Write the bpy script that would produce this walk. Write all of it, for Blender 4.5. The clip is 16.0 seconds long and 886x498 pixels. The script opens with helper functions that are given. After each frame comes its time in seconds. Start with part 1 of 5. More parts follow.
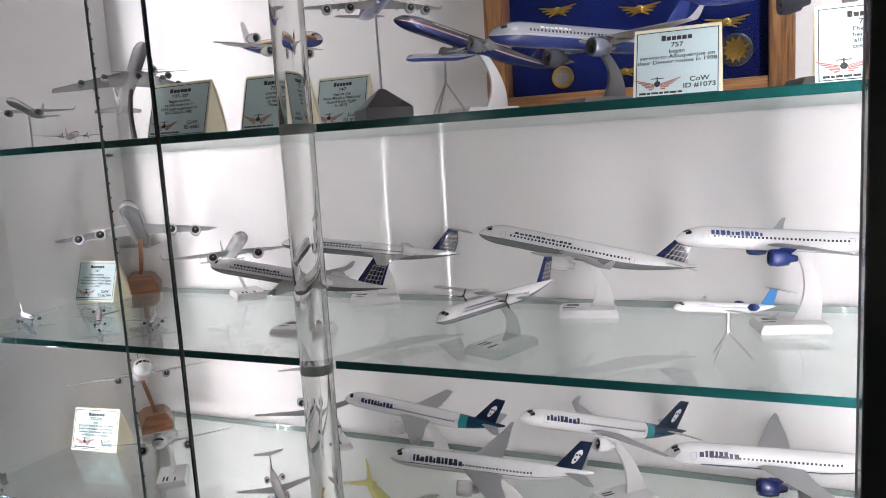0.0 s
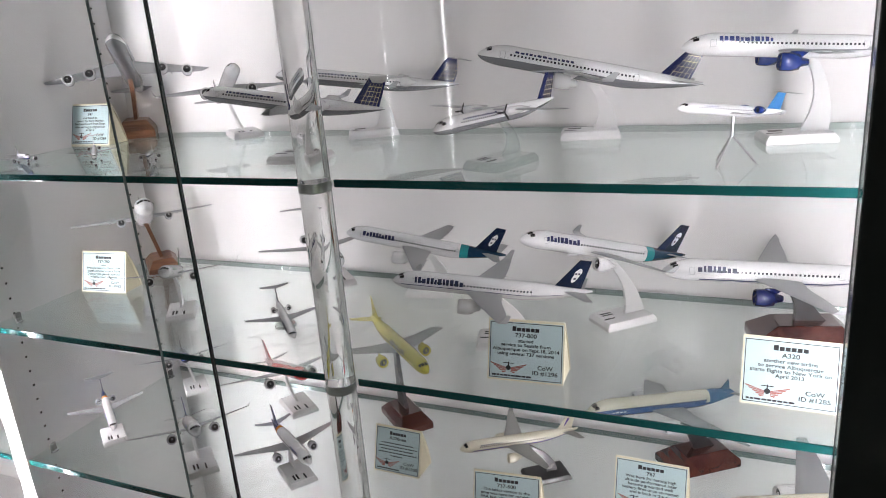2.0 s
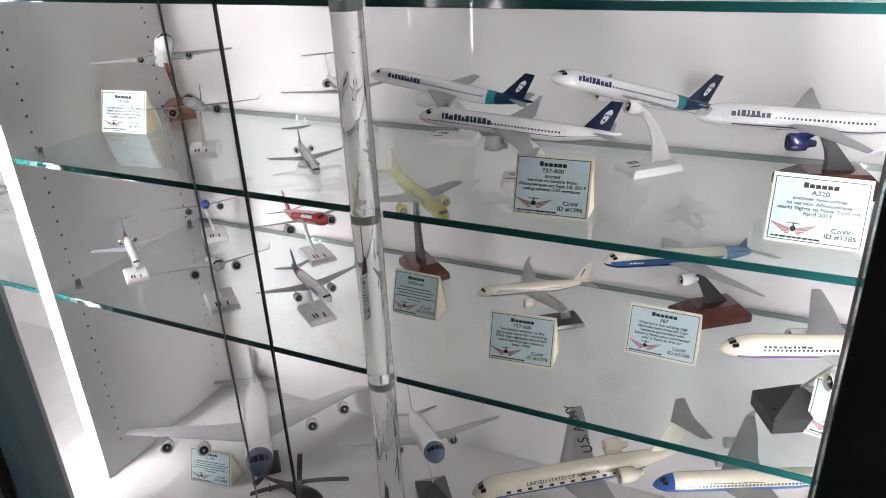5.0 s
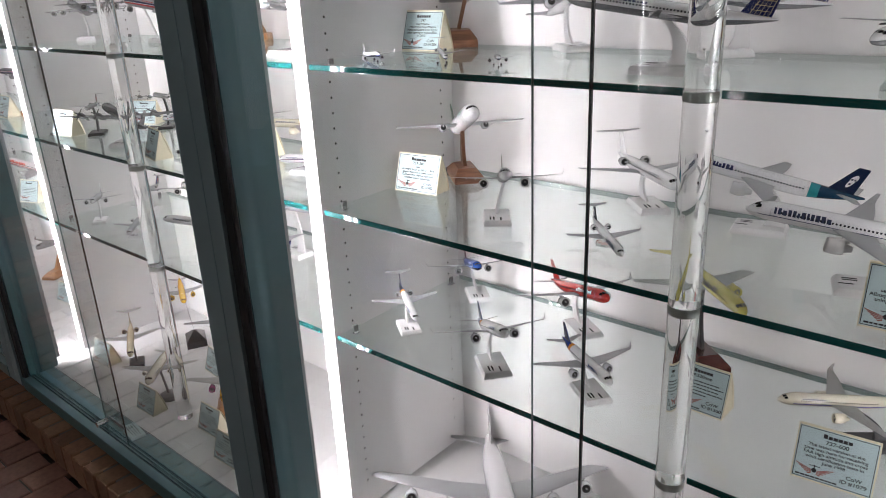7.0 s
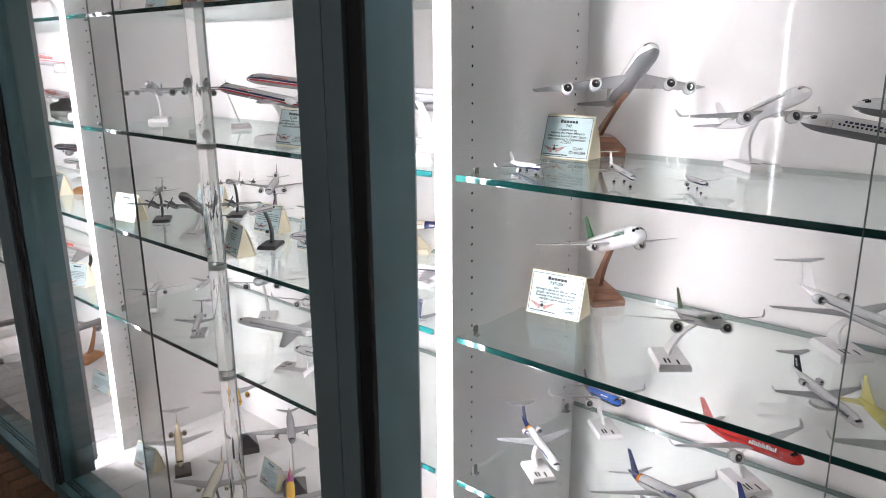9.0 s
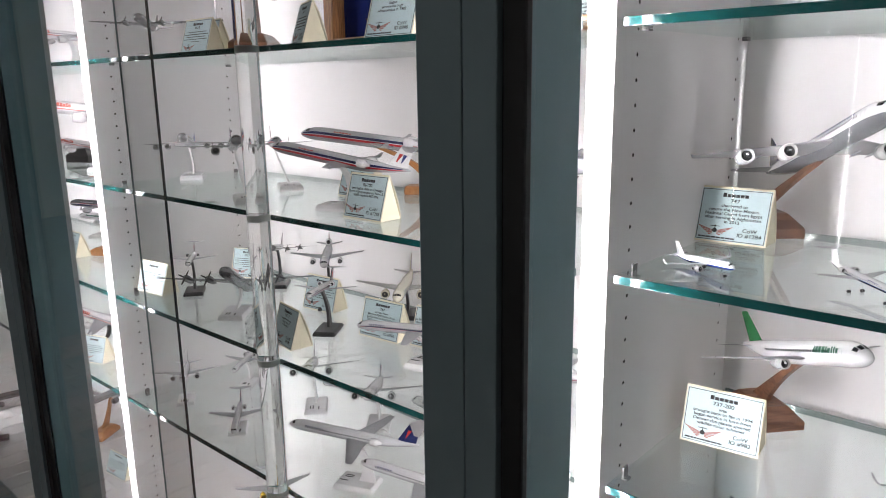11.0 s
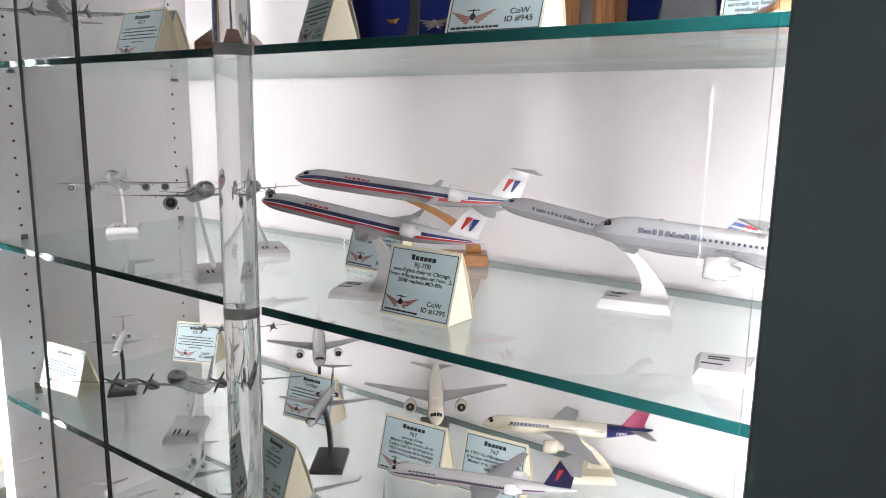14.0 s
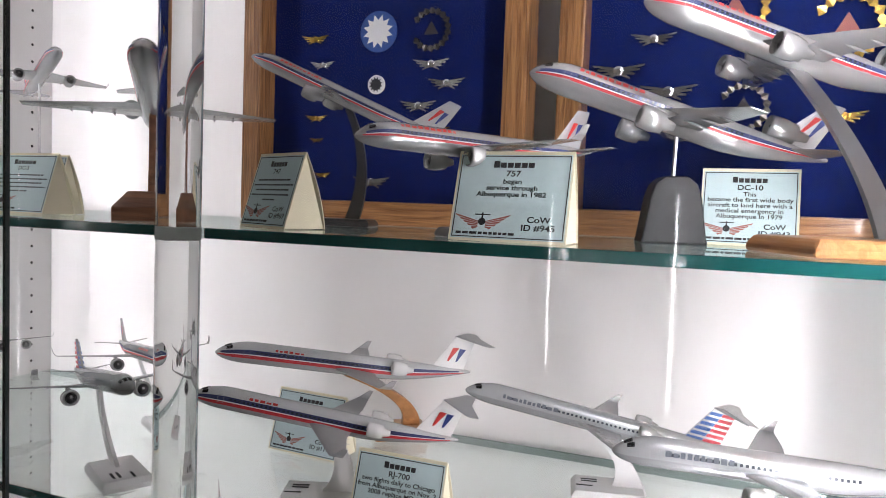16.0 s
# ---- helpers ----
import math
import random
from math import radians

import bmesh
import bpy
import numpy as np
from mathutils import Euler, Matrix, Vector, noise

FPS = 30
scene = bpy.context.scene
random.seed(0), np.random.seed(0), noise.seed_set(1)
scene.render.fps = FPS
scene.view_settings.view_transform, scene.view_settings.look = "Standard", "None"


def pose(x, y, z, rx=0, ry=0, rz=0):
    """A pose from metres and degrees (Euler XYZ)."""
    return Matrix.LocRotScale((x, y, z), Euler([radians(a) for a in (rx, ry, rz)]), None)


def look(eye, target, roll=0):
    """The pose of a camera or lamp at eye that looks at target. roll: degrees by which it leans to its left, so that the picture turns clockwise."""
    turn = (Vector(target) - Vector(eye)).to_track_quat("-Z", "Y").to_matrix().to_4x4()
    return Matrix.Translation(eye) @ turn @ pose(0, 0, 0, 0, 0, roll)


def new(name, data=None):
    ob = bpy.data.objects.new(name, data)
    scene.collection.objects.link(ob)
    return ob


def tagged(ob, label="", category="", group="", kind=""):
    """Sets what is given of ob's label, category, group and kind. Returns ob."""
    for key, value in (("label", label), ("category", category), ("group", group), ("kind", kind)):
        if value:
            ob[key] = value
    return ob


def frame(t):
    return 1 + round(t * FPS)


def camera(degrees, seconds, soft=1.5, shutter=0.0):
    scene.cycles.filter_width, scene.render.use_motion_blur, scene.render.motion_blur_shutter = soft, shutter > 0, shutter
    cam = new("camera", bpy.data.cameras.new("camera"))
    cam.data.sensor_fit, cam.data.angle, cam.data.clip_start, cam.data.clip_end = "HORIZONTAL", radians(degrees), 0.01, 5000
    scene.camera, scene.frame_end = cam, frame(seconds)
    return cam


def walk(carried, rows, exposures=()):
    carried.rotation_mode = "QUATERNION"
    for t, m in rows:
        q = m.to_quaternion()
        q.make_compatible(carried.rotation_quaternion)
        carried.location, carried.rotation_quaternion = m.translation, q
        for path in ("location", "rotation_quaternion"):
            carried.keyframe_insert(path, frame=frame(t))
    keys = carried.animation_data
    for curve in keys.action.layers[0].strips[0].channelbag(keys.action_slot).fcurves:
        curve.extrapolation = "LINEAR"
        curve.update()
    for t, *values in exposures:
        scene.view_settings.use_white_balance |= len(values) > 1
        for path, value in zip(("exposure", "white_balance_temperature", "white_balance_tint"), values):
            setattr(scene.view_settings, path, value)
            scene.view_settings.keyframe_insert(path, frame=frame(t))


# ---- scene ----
cam = camera(62.8, 16.0, soft=0.55)
PATH = [
    (0, (1.35, 0.002, 1.48), (0.55, 1.816, 1.211), -3.4),
    (0.5, (1.344, 0.007, 1.471), (0.559, 1.811, 1.111), -4.1),
    (1, (1.349, 0.008, 1.455), (0.534, 1.783, 1.026), -4.6),
    (1.5, (1.352, 0.0, 1.426), (0.538, 1.752, 0.91), -4.8),
    (2, (1.354, 0.0, 1.396), (0.551, 1.732, 0.8), -4.6),
    (2.5, (1.347, 0.001, 1.372), (0.564, 1.714, 0.699), -4.1),
    (3, (1.344, 0.012, 1.362), (0.589, 1.699, 0.597), -3.8),
    (3.2, (1.344, 0.017, 1.363), (0.592, 1.686, 0.557), -3.6),
    (5.3, (1.336, -0.058, 1.305), (0.522, 1.555, 0.448), -2.0),
    (5.5, (1.335, -0.068, 1.308), (0.475, 1.528, 0.462), -2.1),
    (6, (1.308, -0.084, 1.325), (0.318, 1.456, 0.52), -2.5),
    (6.5, (1.244, -0.099, 1.34), (0.114, 1.368, 0.584), -2.7),
    (7, (1.162, -0.119, 1.354), (-0.078, 1.285, 0.653), -2.6),
    (7.5, (1.11, -0.125, 1.366), (-0.186, 1.251, 0.712), -2.1),
    (8, (1.024, -0.137, 1.383), (-0.279, 1.255, 0.78), -1.5),
    (8.5, (0.907, -0.153, 1.398), (-0.363, 1.289, 0.841), -0.7),
    (10.8, (0.495, 0.018, 1.438), (-0.819, 1.459, 0.993), -0.9),
    (11, (0.444, -0.003, 1.446), (-0.858, 1.45, 1.008), -0.8),
    (11.5, (0.324, -0.033, 1.452), (-0.966, 1.437, 1.033), -0.8),
    (12, (0.253, -0.048, 1.45), (-1.015, 1.443, 1.041), -0.8),
    (12.5, (0.177, 0.013, 1.44), (-1.086, 1.513, 1.049), -0.7),
    (13, (0.09, 0.122, 1.453), (-1.161, 1.636, 1.076), -0.4),
    (13.5, (0.021, 0.198, 1.45), (-1.192, 1.744, 1.076), 0.1),
    (14, (-0.045, 0.229, 1.446), (-1.188, 1.83, 1.083), 0.9),
    (14.5, (-0.128, 0.251, 1.462), (-1.177, 1.92, 1.128), 1.4),
    (15, (-0.181, 0.259, 1.492), (-1.106, 2.007, 1.199), 2.0),
    (15.5, (-0.207, 0.248, 1.532), (-1.023, 2.063, 1.336), 2.3),
    (16, (-0.242, 0.223, 1.554), (-0.991, 2.074, 1.439), 2.1),
]
walk(cam, [(t, look(eye, target, roll)) for t, eye, target, roll in PATH],
     [(0.0, 0.36), (3.0, 0.36), (6.0, 0.36), (8.5, 0.40), (11.0, 0.12), (12.5, 0.16), (13.5, 0.26), (14.2, 0.20), (14.8, 0.06), (16.0, 0.02)])

# ---- world and light ----
world = bpy.data.worlds.new("hall_air")
scene.world = world
world.use_nodes = True
world.node_tree.nodes["Background"].inputs[0].default_value = (0.80, 0.88, 1.0, 1)
world.node_tree.nodes["Background"].inputs[1].default_value = 0.05
LED_STRENGTH = 94.0
HALL_STRENGTH = 48.0

# plan, in metres
GROUND = -0.05
S1, S2, S3, S4, S5 = 1.524, 1.204, 0.903, 0.605, 0.09
SHELVES = (S1, S2, S3, S4)
FRONT, BACK = 0.82, 1.267
GLASS = 0.60
BAYS = {"a": (0.0, 1.565), "b": (-1.496, -0.053), "c": (-2.95, -1.549)}
TUBES = {"a": 0.797, "b": -0.770, "c": -2.23}
TOP = 2.25


# ---- materials ----
def nodes_of(name):
    m = bpy.data.materials.new(name)
    m.use_nodes = True
    nt = m.node_tree
    return m, nt, nt.nodes["Principled BSDF"]


def surface(name, color, rough=0.5, metal=0.0, vary=0.06, scale=30.0, bump=0.0, fine=300.0, coat=0.0, spec=0.5, stain=0.0):
    """A principled surface with colour variation at two scales and fine relief."""
    m, nt, p = nodes_of(name)
    tc = nt.nodes.new("ShaderNodeTexCoord")
    n1 = nt.nodes.new("ShaderNodeTexNoise")
    n1.inputs["Scale"].default_value, n1.inputs["Detail"].default_value = scale, 5
    n2 = nt.nodes.new("ShaderNodeTexNoise")
    n2.inputs["Scale"].default_value, n2.inputs["Detail"].default_value = fine, 3
    nt.links.new(tc.outputs["Object"], n1.inputs["Vector"])
    nt.links.new(tc.outputs["Object"], n2.inputs["Vector"])
    ramp = nt.nodes.new("ShaderNodeMapRange")
    ramp.inputs["From Min"].default_value, ramp.inputs["From Max"].default_value = 0.25, 0.75
    ramp.inputs["To Min"].default_value, ramp.inputs["To Max"].default_value = 1 - vary - stain, 1 + vary
    nt.links.new(n1.outputs["Fac"], ramp.inputs["Value"])
    ramp2 = nt.nodes.new("ShaderNodeMapRange")
    ramp2.inputs["To Min"].default_value, ramp2.inputs["To Max"].default_value = 1 - vary * 0.5, 1 + vary * 0.5
    nt.links.new(n2.outputs["Fac"], ramp2.inputs["Value"])
    mul = nt.nodes.new("ShaderNodeMath")
    mul.operation = "MULTIPLY"
    nt.links.new(ramp.outputs[0], mul.inputs[0])
    nt.links.new(ramp2.outputs[0], mul.inputs[1])
    mix = nt.nodes.new("ShaderNodeVectorMath")
    mix.operation = "SCALE"
    mix.inputs[0].default_value = color
    nt.links.new(mul.outputs[0], mix.inputs["Scale"])
    nt.links.new(mix.outputs[0], p.inputs["Base Color"])
    rr = nt.nodes.new("ShaderNodeMapRange")
    rr.inputs["To Min"].default_value, rr.inputs["To Max"].default_value = max(0.02, rough * 0.8), min(1, rough * 1.2)
    nt.links.new(n1.outputs["Fac"], rr.inputs["Value"])
    nt.links.new(rr.outputs[0], p.inputs["Roughness"])
    p.inputs["Metallic"].default_value = metal
    p.inputs["Coat Weight"].default_value = coat
    p.inputs["Coat Roughness"].default_value = 0.08
    p.inputs["Specular IOR Level"].default_value = spec
    if bump:
        b = nt.nodes.new("ShaderNodeBump")
        b.inputs["Strength"].default_value = bump
        b.inputs["Distance"].default_value = 0.002
        nt.links.new(n2.outputs["Fac"], b.inputs["Height"])
        nt.links.new(b.outputs[0], p.inputs["Normal"])
    return m


def clear_glass(name, tint, ior, extra=0.0):
    """Plate glass: light goes straight through, with the mirror gloss of its faces."""
    m = bpy.data.materials.new(name)
    m.use_nodes = True
    nt = m.node_tree
    nt.nodes.clear()
    out = nt.nodes.new("ShaderNodeOutputMaterial")
    tr = nt.nodes.new("ShaderNodeBsdfTransparent")
    tr.inputs[0].default_value = (*tint, 1)
    gl = nt.nodes.new("ShaderNodeBsdfGlossy")
    gl.inputs["Roughness"].default_value = 0.015
    gl.inputs[0].default_value = (0.95, 1.0, 0.98, 1)
    lw = nt.nodes.new("ShaderNodeLayerWeight")
    lw.inputs["Blend"].default_value = 0.5
    pw = nt.nodes.new("ShaderNodeMath")
    pw.operation = "POWER"
    pw.inputs[1].default_value = 4.5
    nt.links.new(lw.outputs["Facing"], pw.inputs[0])
    fr = nt.nodes.new("ShaderNodeMapRange")
    f0 = ((ior - 1) / (ior + 1)) ** 2
    fr.inputs["To Min"].default_value, fr.inputs["To Max"].default_value = f0, 0.9
    nt.links.new(pw.outputs[0], fr.inputs["Value"])
    mix = nt.nodes.new("ShaderNodeMixShader")
    nt.links.new(fr.outputs[0], mix.inputs[0])
    nt.links.new(tr.outputs[0], mix.inputs[1])
    nt.links.new(gl.outputs[0], mix.inputs[2])
    nt.links.new(mix.outputs[0], out.inputs[0])
    return m


def glow(name, color, strength):
    m = bpy.data.materials.new(name)
    m.use_nodes = True
    nt = m.node_tree
    nt.nodes.clear()
    out = nt.nodes.new("ShaderNodeOutputMaterial")
    em = nt.nodes.new("ShaderNodeEmission")
    em.inputs[0].default_value, em.inputs[1].default_value = (*color, 1), strength
    nt.links.new(em.outputs[0], out.inputs[0])
    return m


def wood(name, dark, light, scale=18.0, rough=0.35, coat=0.3, grain=(1, 0.12, 1)):
    m, nt, p = nodes_of(name)
    tc = nt.nodes.new("ShaderNodeTexCoord")
    mp = nt.nodes.new("ShaderNodeMapping")
    mp.inputs["Scale"].default_value = tuple(scale * g for g in grain)
    nt.links.new(tc.outputs["Object"], mp.inputs["Vector"])
    n = nt.nodes.new("ShaderNodeTexNoise")
    n.inputs["Scale"].default_value, n.inputs["Detail"].default_value, n.inputs["Distortion"].default_value = 6.0, 8, 1.2
    nt.links.new(mp.outputs[0], n.inputs["Vector"])
    r = nt.nodes.new("ShaderNodeValToRGB")
    r.color_ramp.elements[0].position, r.color_ramp.elements[1].position = 0.35, 0.66
    r.color_ramp.elements[0].color, r.color_ramp.elements[1].color = (*dark, 1), (*light, 1)
    nt.links.new(n.outputs["Fac"], r.inputs[0])
    nt.links.new(r.outputs[0], p.inputs["Base Color"])
    p.inputs["Roughness"].default_value = rough
    p.inputs["Coat Weight"].default_value = coat
    b = nt.nodes.new("ShaderNodeBump")
    b.inputs["Strength"].default_value, b.inputs["Distance"].default_value = 0.15, 0.001
    nt.links.new(n.outputs["Fac"], b.inputs["Height"])
    nt.links.new(b.outputs[0], p.inputs["Normal"])
    return m


def brick_paint(name, c1, c2, rough=0.75):
    """Fired clay that differs from piece to piece."""
    m, nt, p = nodes_of(name)
    oi = nt.nodes.new("ShaderNodeObjectInfo")
    tc = nt.nodes.new("ShaderNodeTexCoord")
    n = nt.nodes.new("ShaderNodeTexNoise")
    n.inputs["Scale"].default_value, n.inputs["Detail"].default_value = 60, 6
    nt.links.new(tc.outputs["Object"], n.inputs["Vector"])
    mx = nt.nodes.new("ShaderNodeMix")
    mx.data_type = "RGBA"
    mx.inputs["A"].default_value, mx.inputs["B"].default_value = (*c1, 1), (*c2, 1)
    nt.links.new(oi.outputs["Random"], mx.inputs["Factor"])
    mr = nt.nodes.new("ShaderNodeMapRange")
    mr.inputs["To Min"].default_value, mr.inputs["To Max"].default_value = 0.6, 1.35
    nt.links.new(n.outputs["Fac"], mr.inputs["Value"])
    sc = nt.nodes.new("ShaderNodeVectorMath")
    sc.operation = "SCALE"
    nt.links.new(mx.outputs["Result"], sc.inputs[0])
    nt.links.new(mr.outputs[0], sc.inputs["Scale"])
    nt.links.new(sc.outputs[0], p.inputs["Base Color"])
    p.inputs["Roughness"].default_value = rough
    b = nt.nodes.new("ShaderNodeBump")
    b.inputs["Strength"].default_value, b.inputs["Distance"].default_value = 0.4, 0.002
    nt.links.new(n.outputs["Fac"], b.inputs["Height"])
    nt.links.new(b.outputs[0], p.inputs["Normal"])
    return m


WALL = surface("white_laminate", (0.80, 0.79, 0.79), 0.42, vary=0.02, scale=3, bump=0.04, fine=500)
FLOOR_WHITE = surface("white_base_board", (0.60, 0.595, 0.595), 0.4, vary=0.03, scale=4, bump=0.03)
HOLE_SHADE = surface("hole_shade", (0.02, 0.02, 0.02), 0.9)
ALU = surface("teal_grey_aluminium", (0.10, 0.18, 0.20), 0.38, metal=0.25, vary=0.05, scale=5, bump=0.03, fine=900)
ALU_DARK = surface("dark_aluminium", (0.23, 0.325, 0.37), 0.45, metal=0.2, vary=0.06, scale=4, bump=0.03, fine=900)
ALU_BARE = surface("bare_aluminium_edge", (0.42, 0.43, 0.44), 0.4, metal=0.7, vary=0.05)
RUBBER = surface("black_gasket", (0.008, 0.010, 0.012), 0.55)
GLASS_SHELF = clear_glass("shelf_glass", (0.918, 0.946, 0.936), 1.5)
GLASS_DOOR = clear_glass("door_glass", (0.985, 0.988, 0.986), 1.28)
CLEAR_PLASTIC = clear_glass("clear_plastic", (0.86, 0.88, 0.875), 1.5)
GLASS_EDGE = surface("green_glass_edge", (0.007, 0.072, 0.070), 0.05, vary=0.15, scale=12, coat=1.0)
GLASS_EDGE_PALE = surface("pale_glass_edge", (0.17, 0.22, 0.215), 0.15, vary=0.1)
EDGE_BLACK = surface("dark_door_edge", (0.022, 0.03, 0.03), 0.2, coat=0.4)
CHROME = surface("chrome", (0.8, 0.8, 0.8), 0.12, metal=1.0, vary=0.02)
STEEL = surface("brushed_steel", (0.55, 0.55, 0.56), 0.3, metal=1.0)
LED_FAR = glow("far_led_diffuser", (1.0, 0.95, 0.98), 38.0)
LED = glow("led_diffuser", (1.0, 0.932, 0.968), LED_STRENGTH)
MORTAR = surface("mortar", (0.10, 0.085, 0.075), 0.9, vary=0.2, scale=20, bump=0.3)
PAVER = brick_paint("clay_paver", (0.17, 0.088, 0.072), (0.31, 0.155, 0.12))
CURB = brick_paint("clay_kerb_brick", (0.16, 0.08, 0.045), (0.25, 0.125, 0.07))
HALL_WALL = surface("hall_plaster", (0.42, 0.36, 0.30), 0.8, vary=0.08, scale=2, bump=0.1)
HALL_CEIL = surface("hall_ceiling_paint", (0.45, 0.43, 0.41), 0.9, vary=0.04, scale=2)
LAMP = glow("fill_lamp", (1.0, 0.93, 0.85), HALL_STRENGTH)
OAK = wood("oak_upright", (0.16, 0.065, 0.022), (0.40, 0.20, 0.08), 30, grain=(1, 1, 0.05))
OAK_RAIL = wood("oak_rail", (0.16, 0.065, 0.022), (0.40, 0.20, 0.08), 30, grain=(0.05, 1, 1))
WALNUT = wood("brown_wood", (0.13, 0.055, 0.028), (0.27, 0.125, 0.065), 16)
HONEY = wood("honey_wood", (0.30, 0.13, 0.045), (0.46, 0.22, 0.085), 16)
MAROON = wood("maroon_wood", (0.055, 0.012, 0.010), (0.10, 0.025, 0.018), 10, 0.25, 0.6)
FELT = surface("royal_blue_felt", (0.006, 0.014, 0.095), 0.95, vary=0.2, scale=60, bump=0.3, fine=900, spec=0.1)
PLASTIC_WHITE = surface("white_plastic", (0.70, 0.70, 0.70), 0.3, vary=0.02, coat=0.2)
PLASTIC_CREAM = surface("cream_plastic", (0.68, 0.63, 0.48), 0.35, vary=0.03)
PLASTIC_BLACK = surface("black_plastic", (0.022, 0.022, 0.024), 0.3, vary=0.1, coat=0.2)
PLASTIC_GREY = surface("grey_plastic", (0.16, 0.16, 0.165), 0.4, vary=0.06)
CARD_PAPER = surface("pale_blue_paper", (0.50, 0.63, 0.65), 0.75, vary=0.03, scale=15)
CARD_CREAM = surface("cream_card", (0.76, 0.71, 0.53), 0.8, vary=0.03, scale=12)
INK = surface("black_ink", (0.02, 0.022, 0.025), 0.7)
INK_RED = surface("red_ink", (0.36, 0.13, 0.11), 0.7)
GOLD = surface("gold_pin", (0.72, 0.46, 0.12), 0.25, metal=1.0)
DARK_PIN = surface("tarnished_pin", (0.13, 0.12, 0.11), 0.35, metal=1.0)
SILVER_PIN = surface("silver_pin", (0.62, 0.62, 0.62), 0.25, metal=1.0)

ACRYLIC, nt_a, p_a = nodes_of("clear_acrylic")
p_a.inputs["Transmission Weight"].default_value = 1.0
p_a.inputs["IOR"].default_value = 1.42
p_a.inputs["Roughness"].default_value = 0.03
p_a.inputs["Base Color"].default_value = (0.985, 0.985, 0.975, 1)
FROST, nt_f, p_f = nodes_of("frosted_collar")
p_f.inputs["Transmission Weight"].default_value = 0.55
p_f.inputs["IOR"].default_value = 1.3
p_f.inputs["Roughness"].default_value = 0.4
p_f.inputs["Base Color"].default_value = (0.55, 0.57, 0.55, 1)

PAINTS = {}


def paint(color, kind="gloss"):
    """Model-aircraft lacquer of one colour."""
    key = (color, kind)
    if key not in PAINTS:
        if kind == "silver":
            PAINTS[key] = surface("silver_lacquer", color, 0.24, metal=0.45, vary=0.05, scale=25, coat=0.3)
        elif kind == "matt":
            PAINTS[key] = surface("satin_lacquer", color, 0.45, vary=0.05, scale=30)
        else:
            PAINTS[key] = surface("gloss_lacquer", color, 0.25, vary=0.03, scale=25, coat=0.5)
    return PAINTS[key]


# ---- helpers for meshes ----
def part(name, bm, material, parent=None, label="", smooth=False, bevel=0.0):
    """Links a bmesh as one mesh object under a thing or part."""
    me = bpy.data.meshes.new(name)
    if smooth:
        for f in bm.faces:
            f.smooth = True
    bm.to_mesh(me)
    bm.free()
    for mat in material if isinstance(material, (list, tuple)) else (material,):
        me.materials.append(mat)
    ob = new(name, me)
    if parent is not None:
        ob.parent = parent
    if label:
        ob["label"] = label
    if bevel:
        md = ob.modifiers.new("bevel", "BEVEL")
        md.width, md.segments, md.limit_method = bevel, 2, "ANGLE"
    return ob


def thing(name, m, label, category, group="", kind=""):
    e = new(name)
    e.empty_display_size = 0.05
    e.matrix_world = m
    return tagged(e, label, category, group, kind)


def box(bm, x0, x1, y0, y1, z0, z1):
    v = [bm.verts.new(c) for c in ((x0, y0, z0), (x1, y0, z0), (x1, y1, z0), (x0, y1, z0), (x0, y0, z1), (x1, y0, z1), (x1, y1, z1), (x0, y1, z1))]
    for f in ((3, 2, 1, 0), (4, 5, 6, 7), (0, 1, 5, 4), (1, 2, 6, 5), (2, 3, 7, 6), (3, 0, 4, 7)):
        bm.faces.new([v[i] for i in f])
    return bm


def boxed(*a):
    return box(bmesh.new(), *a)


def loft(bm, rings, cap=True, closed=True):
    """Skin between rings of points; each ring a list of equal length."""
    vs = [[bm.verts.new(p) for p in r] for r in rings]
    n = len(vs[0])
    for a, b in zip(vs, vs[1:]):
        for i in range(n if closed else n - 1):
            j = (i + 1) % n
            bm.faces.new((a[i], a[j], b[j], b[i]))
    if cap:
        bm.faces.new(vs[0][::-1])
        bm.faces.new(vs[-1])
    return bm


def circle(c, u, v, r, n=16):
    c, u, v = Vector(c), Vector(u), Vector(v)
    return [c + u * (r * math.cos(2 * math.pi * i / n)) + v * (r * math.sin(2 * math.pi * i / n)) for i in range(n)]


def rod(bm, a, b, r0, r1=None, n=10):
    a, b = Vector(a), Vector(b)
    r1 = r0 if r1 is None else r1
    d = (b - a).normalized()
    u = d.orthogonal().normalized()
    v = d.cross(u)
    return loft(bm, [circle(a, u, v, r0, n), circle(b, u, v, r1, n)])


def lathe(bm, profile, axis="z", n=24, origin=(0, 0, 0)):
    """profile: (along, radius) pairs."""
    o = Vector(origin)
    rings = []
    for h, r in profile:
        if axis == "z":
            rings.append(circle(o + Vector((0, 0, h)), (1, 0, 0), (0, 1, 0), max(r, 1e-5), n))
        else:
            rings.append(circle(o + Vector((h, 0, 0)), (0, 1, 0), (0, 0, 1), max(r, 1e-5), n))
    return loft(bm, rings)


# ---- the hall; its walls and ceiling are unseen, added to enclose the light ----
tagged(part("ground", boxed(-9, 8, -5, 0.6, GROUND - 0.30, GROUND - 0.045), MORTAR), "dark mortar bed under the clay pavers of the hall", "floor", kind="structure")
tagged(part("wall_south", boxed(-9, 8, -5.2, -5, GROUND - 0.3, 3.2), HALL_WALL), "unseen plain wall added across from the case to close the hall", "wall", kind="structure")
tagged(part("wall_west", boxed(-9.2, -9, -5.2, 1.4, GROUND - 0.3, 3.2), HALL_WALL), "unseen plain end wall added to close the hall", "wall", kind="structure")
